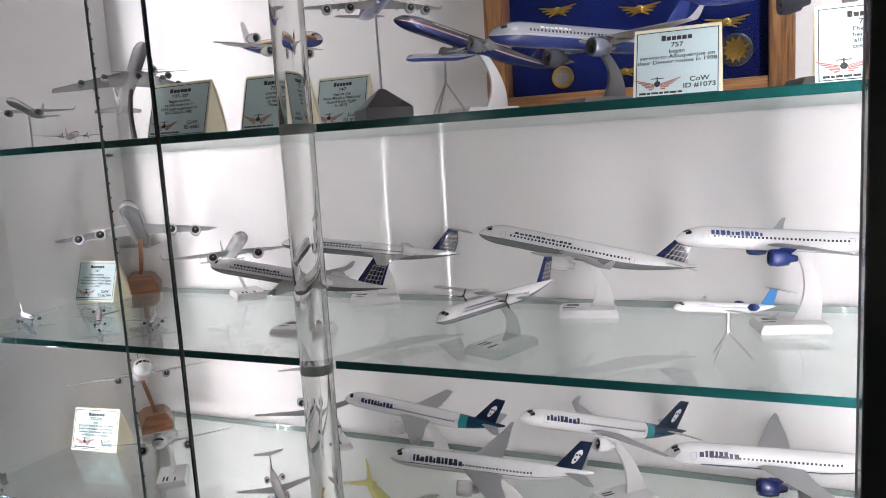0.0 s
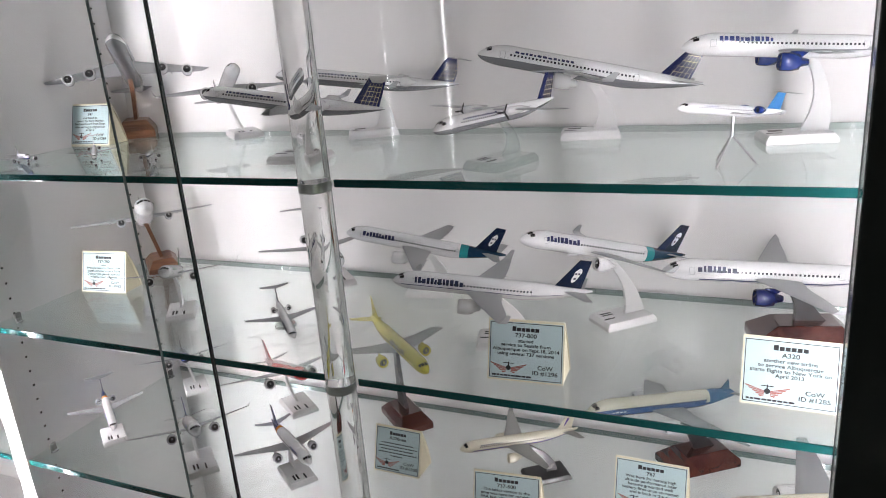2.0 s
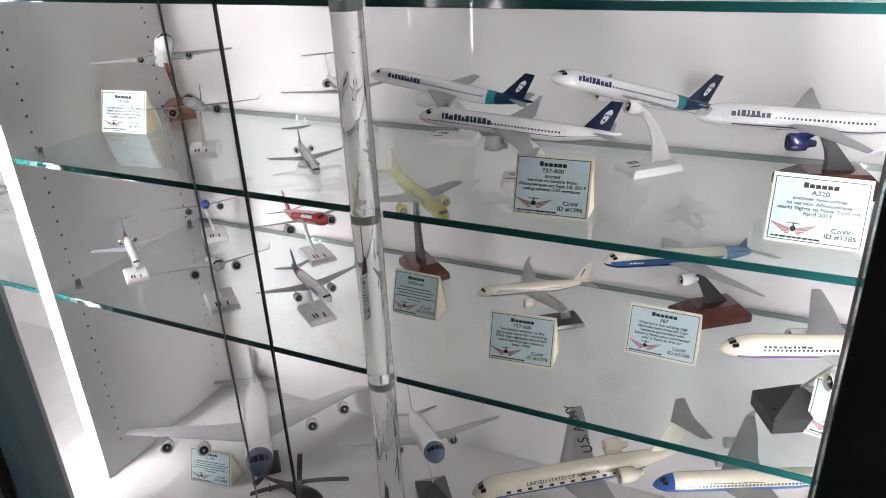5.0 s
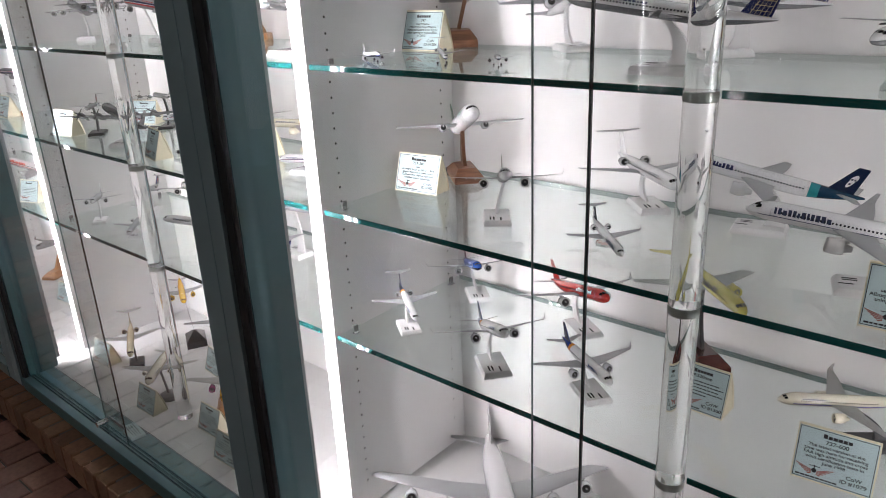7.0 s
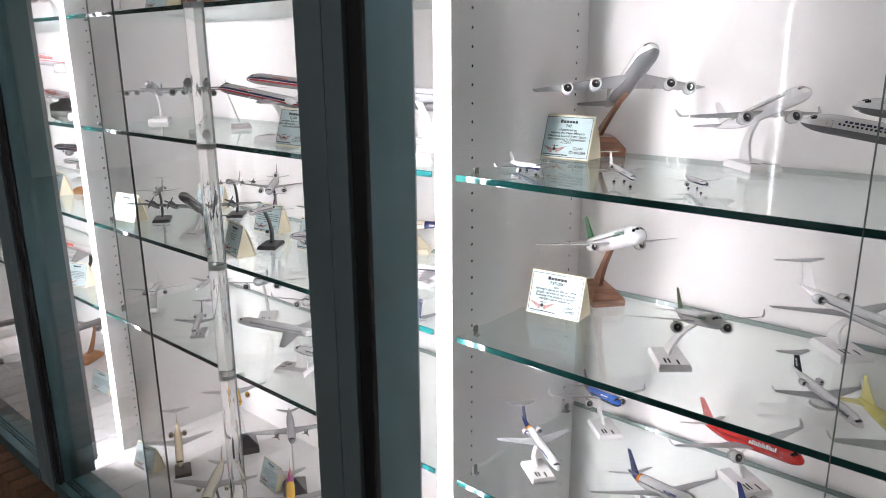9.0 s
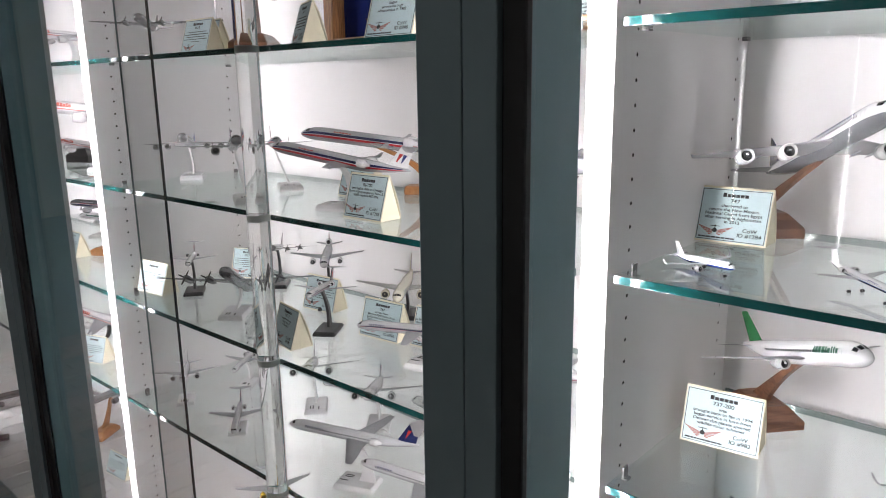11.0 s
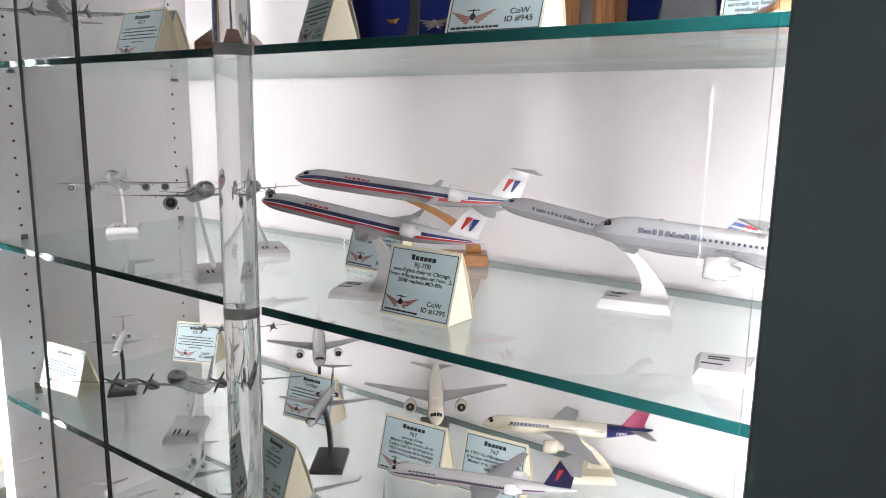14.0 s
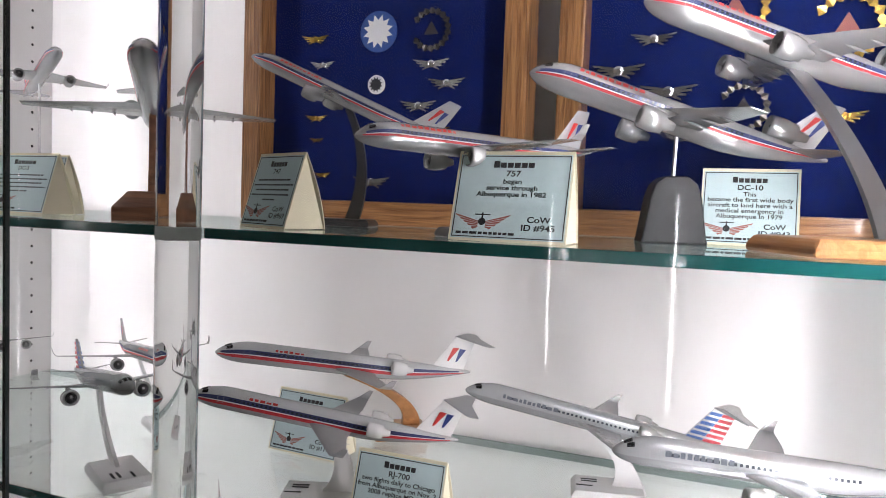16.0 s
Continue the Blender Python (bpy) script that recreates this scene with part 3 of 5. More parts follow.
    "red_white": dict(top=WHITE, belly=(0.6, 0.6, 0.62), fin=(0.55, 0.06, 0.03), eng=(0.6, 0.6, 0.6), title=(0.60, 0.06, 0.02), tsize=(0.10, 0.32, 46, 84), stripes=((0.02, 0.95, 96, 104, (0.55, 0.05, 0.05)),)),
    "reno": dict(top=WHITE, belly=WHITE, fin=(0.20, 0.03, 0.18), eng=(0.5, 0.5, 0.5), title=(0.02, 0.13, 0.09), tsize=(0.14, 0.36, 60, 84), stripes=((0.1, 0.9, 104, 110, (0.25, 0.03, 0.15)),)),
    "dark_prop": dict(top=(0.30, 0.30, 0.31), belly=(0.12, 0.12, 0.13), fin=(0.36, 0.36, 0.37), eng=(0.30, 0.30, 0.31), title=WHITE, tsize=(0.2, 0.3, 56, 62), silver=True),
    "canary": dict(top=(0.70, 0.42, 0.03), belly=(0.70, 0.42, 0.03), fin=(0.70, 0.42, 0.03), eng=(0.6, 0.36, 0.03), title=RED, tsize=(0.2, 0.4, 56, 70)),
}


def fuselage_shape(L, k):
    R = L * k["r"]

    def centre(s):
        r, c = R, 0.0
        if s < 0.14:
            u = max(s, 1e-4) / 0.14
            r, c = R * (1 - (1 - u) ** 2.1) ** 0.62, -R * 0.30 * (1 - u) ** 1.6
        elif s > 0.64:
            v = (s - 0.64) / 0.36
            r, c = R * (1 - 0.90 * v ** 1.55), R * 0.66 * v ** 1.5
        return r, c

    def at(s, deg, off=0.0):
        r, c = centre(s)
        a = radians(deg)
        return Vector((L * (0.5 - s), (r + off) * math.sin(a), c + (r + off) * math.cos(a)))

    return R, centre, at


def patch(bm, at, s0, s1, a0, a1, off=0.0007, ns=None, na=2):
    """A thin decal that hugs the fuselage."""
    ns = ns or max(1, int((s1 - s0) * 36))
    grid = [[bm.verts.new(at(s0 + (s1 - s0) * i / ns, a0 + (a1 - a0) * j / na, off)) for j in range(na + 1)] for i in range(ns + 1)]
    for i in range(ns):
        for j in range(na):
            bm.faces.new((grid[i][j], grid[i][j + 1], grid[i + 1][j + 1], grid[i + 1][j]))


def foil(p, chord, thick, up):
    """A wing section at p (leading edge), running back along -x."""
    prof = ((0, 0), (0.03, 0.4), (0.15, 0.85), (0.35, 1), (0.65, 0.65), (1, 0.06), (0.65, -0.35), (0.35, -0.6), (0.15, -0.55), (0.03, -0.3))
    return [Vector(p) + Vector((-chord * a, 0, 0)) + Vector(up) * (thick * b * 0.5) for a, b in prof]


def nacelle(name, c, r, length, mat, parent, local, pylon_to=None):
    prof = ((-0.10 * length, r * 0.72), (0.0, r * 0.84), (0.01 * length, r * 0.93), (-0.06 * length, r * 1.02), (-0.35 * length, r * 1.07), (-0.68 * length, r * 0.90), (-0.69 * length, r * 0.60), (-1.0 * length, r * 0.36))
    bm = lathe(bmesh.new(), prof, "x", 18, c)
    if pylon_to is not None:
        a = Vector(c) + Vector((-0.25 * length, 0, 0))
        b = Vector(pylon_to)
        d = Vector((length * 0.30, 0, 0))
        w = Vector((0, r * 0.14, 0)) if abs(b.z - a.z) > abs(b.y - a.y) else Vector((0, 0, r * 0.14))
        loft(bm, [[a + d + w, a + d - w, a - d - w, a - d + w], [b + d + w, b + d - w, b - d - w, b - d + w]])
    ob = part(name, bm, mat, parent, smooth=True)
    ob.matrix_local = local
    fan = lathe(bmesh.new(), ((-0.095 * length, r * 0.72), (-0.05 * length, r * 0.18), (-0.02 * length, r * 0.02)), "x", 14, c)
    f = part("fan", fan, PLASTIC_BLACK, ob, "dark fan face", smooth=True)
    return ob


def propeller(c, r, parent, local, blades, mat, length):
    prof = ((0.02 * length, r * 0.25), (0.0, r * 0.75), (-0.2 * length, r), (-0.6 * length, r * 0.85), (-1.0 * length, r * 0.2))
    ob = part("engine", lathe(bmesh.new(), prof, "x", 14, c), mat, parent, smooth=True)
    ob.matrix_local = local
    bm = bmesh.new()
    c = Vector(c) + Vector((0.03 * length, 0, 0))
    lathe(bm, ((-0.02 * length, r * 0.3), (0.02 * length, r * 0.28), (0.10 * length, r * 0.02)), "x", 10, c)
    for i in range(blades):
        a = 2 * math.pi * i / blades + 0.4
        d = Vector((0, math.sin(a), math.cos(a)))
        e = Vector((0.25, math.cos(a), -math.sin(a))).normalized()
        tipr, hw = r * 2.1, r * 0.20
        t = Vector((r * 0.05, 0, 0))
        loft(bm, [[c + d * q * tipr + e * hw * w + t, c + d * q * tipr - e * hw * w + t, c + d * q * tipr - e * hw * w - t, c + d * q * tipr + e * hw * w - t] for q, w in ((0.08, 0.6), (0.5, 1.2), (0.95, 0.8), (1.0, 0.3))])
    part("propeller", bm, PLASTIC_BLACK, ob, "dark propeller blades")


def bend_arm(bm, a, b, lean, w0, w1, t, n=12):
    """A flat arm that sweeps from a up to b; lean is the way it bows."""
    a, b, lean = Vector(a), Vector(b), Vector(lean)
    fwd = -Vector((lean.x, lean.y, 0)).normalized()
    side = Vector((-fwd.y, fwd.x, 0))
    rings = []
    for i in range(n + 1):
        q = i / n
        p = a.lerp(b, q) + lean * (4 * q * (1 - q))
        w = w0 + (w1 - w0) * (1 - (1 - q) ** 2)
        rings.append([p + fwd * w + side * t, p + fwd * w - side * t, p - fwd * w - side * t, p - fwd * w + side * t])
    return loft(bm, rings)


def slab(bm, w, d, h, top=0.85, skew=0.0):
    """A stand's foot: a slab with sloping flanks."""
    lo = [Vector((x, y, 0)) for x, y in ((-w, -d), (w, -d), (w, d), (-w, d))]
    mid = [Vector((v.x, v.y, h * 0.45)) for v in lo]
    hi = [Vector((v.x * top + skew, v.y * top, h)) for v in lo]
    return loft(bm, [lo, mid, hi])


def stand(parent, style, belly, heading, L):
    """The stand under a model. Its foot lies at the thing's origin; belly: where it meets the model."""
    h = radians(heading)
    fwd = Vector((math.cos(h), math.sin(h), 0))
    turn = pose(0, 0, 0, 0, 0, heading)
    b = Vector(belly)
    if style in ("white", "cream", "grey", "clear"):
        mat = {"white": PLASTIC_WHITE, "cream": PLASTIC_CREAM, "grey": PLASTIC_GREY, "clear": CLEAR_PLASTIC}[style]
        k = min(1.0, L / 0.26)
        foot = part("foot", slab(bmesh.new(), 0.046 * k, 0.030 * k, 0.013 * k, 0.9), mat, parent, bevel=0.001)
        foot.matrix_local = turn
        part("arm", bend_arm(bmesh.new(), -fwd * 0.022 * k + Vector((0, 0, 0.012 * k)), b, -fwd * 0.012 * k, 0.019 * k, 0.007 * k, 0.0024), mat, parent)
        bm = bmesh.new()
        for i, (u, v) in enumerate(((0.024, -0.014), (0.024, -0.007), (0.030, 0.008))):
            box(bm, u * k - 0.010 * k, u * k + 0.010 * k, v * k - 0.0016, v * k + 0.0016, 0.0131 * k, 0.0134 * k)
        part("print", bm, INK, foot, "small dark printed lines")
    elif style in ("wood", "maroon", "walnut"):
        mat = {"wood": HONEY, "maroon": MAROON, "walnut": WALNUT}[style]
        k = min(1.2, L / 0.30)
        foot = part("foot", slab(bmesh.new(), 0.060 * k, 0.034 * k, 0.030 * k, 0.62, -0.006), mat, parent, bevel=0.0015)
        foot.matrix_local = turn
        part("arm", bend_arm(bmesh.new(), Vector((0, 0, 0.028 * k)) - fwd * 0.012, b, -fwd * 0.004, 0.020 * k, 0.007 * k, 0.004), mat if style != "maroon" else PLASTIC_BLACK, parent)
    elif style == "woodarch":
        foot = part("foot", slab(bmesh.new(), 0.040, 0.026, 0.020, 0.95), HONEY, parent, bevel=0.003)
        foot.matrix_local = turn
        part("arm", bend_arm(bmesh.new(), Vector((0, 0, 0.018)) - fwd * 0.015, b, -fwd * 0.028, 0.013, 0.010, 0.008), HONEY, parent)
    elif style == "pyramid":
        foot = part("foot", slab(bmesh.new(), 0.048, 0.036, 0.055, 0.12), PLASTIC_BLACK, parent, bevel=0.001)
        foot.matrix_local = turn
        bm = bmesh.new()
        rod(bm, (0, 0, 0.05), b, 0.002, n=8)
        part("rod", bm, STEEL, parent)
    elif style == "block":
        bm = loft(bmesh.new(), [[Vector((x * w, y * 0.018, z)) for x, y in ((-1, -1), (1, -1), (1, 1), (-1, 1))] for w, z in ((0.036, 0), (0.034, 0.006), (0.027, 0.05), (0.022, 0.064), (0.012, 0.072))])
        foot = part("foot", bm, RUBBER, parent, bevel=0.002)
        foot.matrix_local = turn
        bm = bmesh.new()
        rod(bm, (0, 0, 0.068), b, 0.0022, n=8)
        part("rod", bm, STEEL, parent)
    elif style == "silverwood":
        foot = part("foot", slab(bmesh.new(), 0.085, 0.055, 0.016, 0.93), HONEY, parent, "honey brown wooden foot", bevel=0.004)
        foot.matrix_local = turn
        part("arm", bend_arm(bmesh.new(), Vector((0, 0, 0.015)) - fwd * 0.02, b, -fwd * 0.012, 0.013, 0.009, 0.003), STEEL, parent)
    elif style == "black":
        foot = part("foot", slab(bmesh.new(), 0.040, 0.026, 0.010, 0.9), PLASTIC_BLACK, parent, bevel=0.002)
        foot.matrix_local = turn
        part("arm", bend_arm(bmesh.new(), Vector((0, 0, 0.009)) - fwd * 0.01, b, -fwd * 0.016, 0.010, 0.005, 0.003), PLASTIC_BLACK, parent)
    elif style == "disc":
        part("foot", lathe(bmesh.new(), ((0, 0.032), (0.006, 0.034), (0.014, 0.028), (0.018, 0.010)), n=28), PLASTIC_GREY, parent, smooth=False)
        bm = bmesh.new()
        rod(bm, (0, 0, 0.014), b, 0.004, n=8)
        part("rod", bm, PLASTIC_GREY, parent)
    elif style == "tripod":
        hub = b * 0.62
        for i in range(3):
            a = h + 2.1 * i + 0.3
            bm = bmesh.new()
            rod(bm, hub, (0.030 * math.cos(a), 0.030 * math.sin(a), 0.001), 0.0013, n=8)
            part("leg", bm, STEEL, parent)
        bm = bmesh.new()
        rod(bm, hub - Vector((0, 0, 0.004)), b, 0.0018, n=8)
        part("stem", bm, STEEL, parent)
    elif style == "wire":
        bm = bmesh.new()
        rod(bm, (0, 0, 0.003), b, 0.0016, n=8)
        part("rod", bm, STEEL, parent)
        part("foot", lathe(bmesh.new(), ((0, 0.020), (0.004, 0.018)), n=20), ACRYLIC, parent)


LOCALS = {}


def decal_text(model, body, size, at, xdir, ydir, mat):
    """Flat lettering on a model; at, xdir and ydir in the model's own axes."""
    x, y = Vector(xdir).normalized(), Vector(ydir).normalized()
    m = Matrix((x, y, x.cross(y))).transposed().to_4x4()
    cu = bpy.data.curves.new("lettering", "FONT")
    cu.body, cu.size, cu.align_x, cu.offset = body, size, "CENTER", size * 0.012
    cu.materials.append(mat)
    ob = new("lettering", cu)
    ob.parent = model
    ob.matrix_local = LOCALS[model.name] @ Matrix.Translation(at) @ m
    return ob


def aircraft(label, kind, livery, style, foot, centre, heading, pitch, L, group="", bank=0.0):
    """A model aircraft on its stand. foot: where it stands; centre: the middle of the fuselage; heading: the way the nose points, from +x."""
    k, lv = KINDS[kind], LIVERY[livery]
    e = thing("model_airplane", pose(*foot), label, "model airplane", group)
    off = Vector(centre) - Vector(foot)
    local = Matrix.Translation(off) @ pose(0, 0, 0, 0, 0, heading) @ pose(0, 0, 0, bank, -pitch, 0)
    LOCALS[e.name] = local
    R, mid, at = fuselage_shape(L, k)
    finish = "silver" if lv.get("silver") else "gloss"

    def add(name, bm, mat, label="", smooth=False, parent=None):
        ob = part(name, bm, mat, parent or e, label, smooth)
        if parent is None:
            ob.matrix_local = local
        return ob

    # fuselage
    ns, na = 46, 32
    bm = bmesh.new()
    rings = []
    for i in range(ns + 1):
        q = i / ns
        s = 0.14 * (q / 0.25) ** 1.7 if q < 0.25 else 0.14 + 0.86 * (q - 0.25) / 0.75
        rings.append([bm.verts.new(at(min(s, 0.999), 360.0 * j / na)) for j in range(na)])
    mats = [paint(lv["top"], finish), paint(lv["belly"], finish), paint(lv.get("rear", lv["fin"]), finish), paint(lv.get("nose", lv["top"]), finish), paint(lv.get("band", lv.get("rear", lv["fin"])), finish)]
    for i in range(ns):
        for j in range(na):
            f = bm.faces.new((rings[i][j], rings[i + 1][j], rings[i + 1][(j + 1) % na], rings[i][(j + 1) % na]))
            f.smooth = True
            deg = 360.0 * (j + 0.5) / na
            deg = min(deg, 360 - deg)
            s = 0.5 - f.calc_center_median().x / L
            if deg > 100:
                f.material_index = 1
            if "rear" in lv and s > 0.72:
                f.material_index = 2
                if "band" in lv and s < 0.77:
                    f.material_index = 4
            if "nose" in lv and s < 0.10:
                f.material_index = 3
    bm.faces.new(rings[0])
    bm.faces.new(rings[-1][::-1])
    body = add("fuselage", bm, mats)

    # stripes, windows, doors, lettering bars
    for s0, s1, a0, a1, col in lv.get("stripes", ()):
        bm = bmesh.new()
        for sg in (1, -1):
            patch(bm, at, s0, s1, sg * a0, sg * a1, 0.0005)
        add("stripe", bm, paint(col, "matt"), smooth=True, parent=body)
    bm = bmesh.new()
    n = int(34 * (1 if L > 0.2 else 0.7))
    for sg in (1, -1):
        for i in range(n):
            s = 0.15 + 0.56 * i / n
            if lv.get("ovals"):
                if i % 3:
                    continue
                patch(bm, at, s, s + 0.020, sg * 74, sg * 88, 0.0009, 1, 1)
            else:
                patch(bm, at, s, s + 0.0085, sg * 72, sg * 82, 0.0010, 1, 1)
    add("windows", bm, paint((0.03, 0.035, 0.045), "gloss"), "row of small dark windows", parent=body)["kind"] = "stuff"
    bm = bmesh.new()
    for a0, a1 in ((-58, -34), (-31, -3), (3, 31), (34, 58)):
        patch(bm, at, 0.040 - 0.008 * (abs(a0 + a1) < 50), 0.062 - 0.006 * (abs(a0 + a1) < 50), a0, a1, 0.0007, 3, 3)
    add("cockpit_windows", bm, paint((0.015, 0.017, 0.02), "gloss"), "dark cockpit panes", parent=body)
    if L > 0.2:
        bm = bmesh.new()
        for sg in (1, -1):
            for s in (0.105, 0.70):
                for q in ((s, s + 0.0015, 62, 98), (s + 0.022, s + 0.0235, 62, 98), (s, s + 0.0235, 62, 63.5), (s, s + 0.0235, 96.5, 98)):
                    patch(bm, at, q[0], q[1], sg * q[2], sg * q[3], 0.0008, 1, 4)
        add("door_outline", bm, paint((0.25, 0.26, 0.28), "matt"), "thin grey door outlines", parent=body)
    rnd = random.Random(len(label) * 7 + int(L * 1000))
    s0, s1, a0, a1 = lv["tsize"]
    bm = bmesh.new()
    for sg in (1, -1):
        s = s0
        while s < s1 - 0.008:
            wd = rnd.choice((0.010, 0.014, 0.018))
            patch(bm, at, s, s + wd, sg * (a0 + rnd.choice((0, 0, (a1 - a0) * 0.25))), sg * a1, 0.0011, 1, 2)
            s += wd + 0.006
    add("lettering", bm, paint(lv["title"], "matt"), "name drawn as plain bars", parent=body)

    # wings
    half, dih = k["span"] * L / 2, 0.062 if not k.get("high") else 0.02
    zr = -R * 0.45 if not k.get("high") else R * 0.8
    x0 = L * (0.5 - k["wing"])
    grey = paint(WINGGREY if livery not in ("spirit", "maker_cream", "army", "president", "air_force_tan", "southwest", "silver", "american") else ((0.30, 0.30, 0.29) if livery not in ("silver", "american") else SILVER), "silver" if lv.get("silver") else "matt")

    def wing_at(q, sg):
        y = sg * (R * 0.3 + (half - R * 0.3) * q)
        lead = x0 - k["sweep"] * L * q * 1.25
        ch = L * (k["chord"] * (1 - q) + k["tip"] * q) if q > 0.33 else L * (k["chord"] * (1 - q * 1.25) + k["tip"] * q * 1.25)
        return Vector((lead, y, zr + abs(y) * dih)), ch

    for sg in (1, -1):
        bm = bmesh.new()
        rings = []
        for q in (0, 0.15, 0.33, 0.66, 1.0):
            p, ch = wing_at(q, sg)
            rings.append(foil(p, ch, ch * 0.115 * (1 - 0.35 * q), (0, 0, 1)))
        if k["winglet"]:
            p, ch = wing_at(1.0, sg)
            wl = k["winglet"] * L
            rings.append(foil(p + Vector((-ch * 0.35, sg * wl * 0.25, wl * 0.35)), ch * 0.75, ch * 0.07, (0, -sg * 0.8, 0.6)))
            rings.append(foil(p + Vector((-ch * 0.9, sg * wl * 0.38, wl)), ch * 0.4, ch * 0.04, (0, -sg, 0.1)))
        loft(bm, rings)
        w = add("wing", bm, grey, smooth=False)
        bm = bmesh.new()
        for q in (0.28, 0.46, 0.62):
            p, ch = wing_at(q, sg)
            c = p + Vector((-ch * 0.72, 0, -ch * 0.05))
            lathe(bm, ((ch * 0.22, 0.0002), (0.05 * ch, ch * 0.035), (-0.12 * ch, ch * 0.03), (-0.34 * ch, 0.0002)), "x", 8, c)
        add("flap_fairings", bm, grey, "", True, parent=w)

    # tail
    fh, ft = k["fin"] * L, k.get("ttail", False)
    zc = mid(0.86)[1]
    finc = paint(lv["fin"], finish)
    fx = L * (0.5 - (0.80 if not ft else 0.83))
    bm = bmesh.new()
    rings = []
    for q in (0, 0.5, 1.0):
        ch = L * (0.138 * (1 - q) + (0.058 if not ft else 0.085) * q)
        lead = fx - q * fh * (0.75 if not ft else 0.62)
        p = Vector((lead, 0, zc + R * 0.25 + fh * q))
        rings.append(foil(p, ch, ch * 0.09, (0, 1, 0)))
    loft(bm, rings)
    fin = add("fin", bm, finc)
    top_p = Vector((fx - fh * (0.62 if ft else 0.75), 0, zc + R * 0.25 + fh))

    def fin_quad(bm, q0, q1, u0, u1, off):
        for sg in (1, -1):
            vs = []
            for q, u in ((q0, u0), (q0, u1), (q1, u1), (q1, u0)):
                ch = L * (0.138 * (1 - q) + (0.058 if not ft else 0.085) * q)
                lead = fx - q * fh * (0.75 if not ft else 0.62)
                vs.append(bm.verts.new((lead - ch * u, sg * (ch * 0.047 + off), zc + R * 0.25 + fh * q)))
            bm.faces.new(vs if sg < 0 else vs[::-1])

    def fin_wedge(bm, q0, q1, u0, u1, off):
        """A plain wedge that narrows to the bottom."""
        um, w = (u0 + u1) / 2, (u1 - u0) * 0.12
        for sg in (1, -1):
            vs = []
            for q, u in ((q0, um - w), (q0, um + w), (q1, u1), (q1, u0)):
                ch = L * (0.138 * (1 - q) + (0.058 if not ft else 0.085) * q)
                lead = fx - q * fh * (0.75 if not ft else 0.62)
                vs.append(bm.verts.new((lead - ch * u, sg * (ch * 0.047 + off), zc + R * 0.25 + fh * q)))
            bm.faces.new(vs if sg < 0 else vs[::-1])

    if "globe" in lv:
        bm = bmesh.new()
        for i in range(5):
            fin_quad(bm, 0.05 + 0.16 * i, 0.065 + 0.16 * i, 0.25, 0.92, 0.0005)
            fin_quad(bm, 0.04, 0.80, 0.30 + 0.15 * i, 0.315 + 0.15 * i, 0.0006)
        add("fin_mark", bm, paint(lv["globe"], "matt"), "thin gold grid on the fin", parent=fin)
    if "face" in lv:
        bm = bmesh.new()
        for sg in (1, -1):
            for cq, cu, rq, ru in ((0.50, 0.52, 0.24, 0.17),):
                vs = []
                for i in range(14):
                    a = 2 * math.pi * i / 14
                    q, u = cq + rq * math.sin(a), cu + ru * math.cos(a) * (1.25 if math.sin(a) > 0.2 else 0.8)
                    ch = L * (0.138 * (1 - q) + 0.058 * q)
                    vs.append(bm.verts.new((fx - q * fh * 0.75 - ch * u, sg * (ch * 0.047 + 0.0006), zc + R * 0.25 + fh * q)))
                bm.faces.new(vs if sg > 0 else vs[::-1])
            for q, u in ((0.56, 0.44), (0.56, 0.60), (0.40, 0.52)):
                ch = L * (0.138 * (1 - q) + 0.058 * q)
                c = Vector((fx - q * fh * 0.75 - ch * u, sg * (ch * 0.047 + 0.0009), zc + R * 0.25 + fh * q))
                bm.faces.new([bm.verts.new(c + Vector((ch * 0.05 * a, 0, fh * 0.03 * b))) for a, b in ((-1, -1), (1, -1), (1, 1), (-1, 1))]).material_index = 1
        add("fin_mark", bm, [paint(lv["face"], "matt"), finc], "pale plain oval on the fin", parent=fin)
    if "finmark" in lv:
        bm = bmesh.new()
        fin_wedge(bm, 0.28, 0.68, 0.22, 0.48, 0.0006)
        add("fin_mark", bm, paint(lv["finmark"], "matt"), "coloured plain shape on the fin", parent=fin)
    if "finmark2" in lv:
        bm = bmesh.new()
        fin_wedge(bm, 0.28, 0.66, 0.51, 0.76, 0.0006)
        add("fin_mark", bm, paint(lv["finmark2"], "matt"), "blue plain shape on the fin", parent=fin)
    if lv.get("flag"):
        for i in range(6):
            bm = bmesh.new()
            fin_quad(bm, 0.06 + i * 0.15, 0.15 + i * 0.15, 0.02, 0.48, 0.0006)
            add("fin_mark", bm, paint((0.04, 0.10, 0.30), "matt"), "blue stripe on the fin", parent=fin)
            bm = bmesh.new()
            fin_quad(bm, 0.06 + i * 0.15, 0.15 + i * 0.15, 0.49, 0.98, 0.0006)
            add("fin_mark", bm, paint((0.50, 0.04, 0.06), "matt"), "red stripe on the fin", parent=fin)
    sp = L * (0.165 if not ft else 0.145) * (1.0 if k["engines"] != "prop2" else 1.15)
    for sg in (1, -1):
        bm = bmesh.new()
        rings = []
        for q in (0, 0.5, 1.0):
            ch = L * (0.11 * (1 - q) + 0.045 * q)
            base = Vector((fx - L * 0.045, 0, zc + R * 0.12)) if not ft else top_p + Vector((L * 0.004, 0, 0))
            rings.append(foil(base + Vector((-q * sp * 0.60, sg * sp * q, sp * q * (0.10 if not ft else -0.02))), ch, ch * 0.09, (0, 0, 1)))
        loft(bm, rings)
        add("tailplane", bm, grey if livery != "spirit" else finc)

    # engines
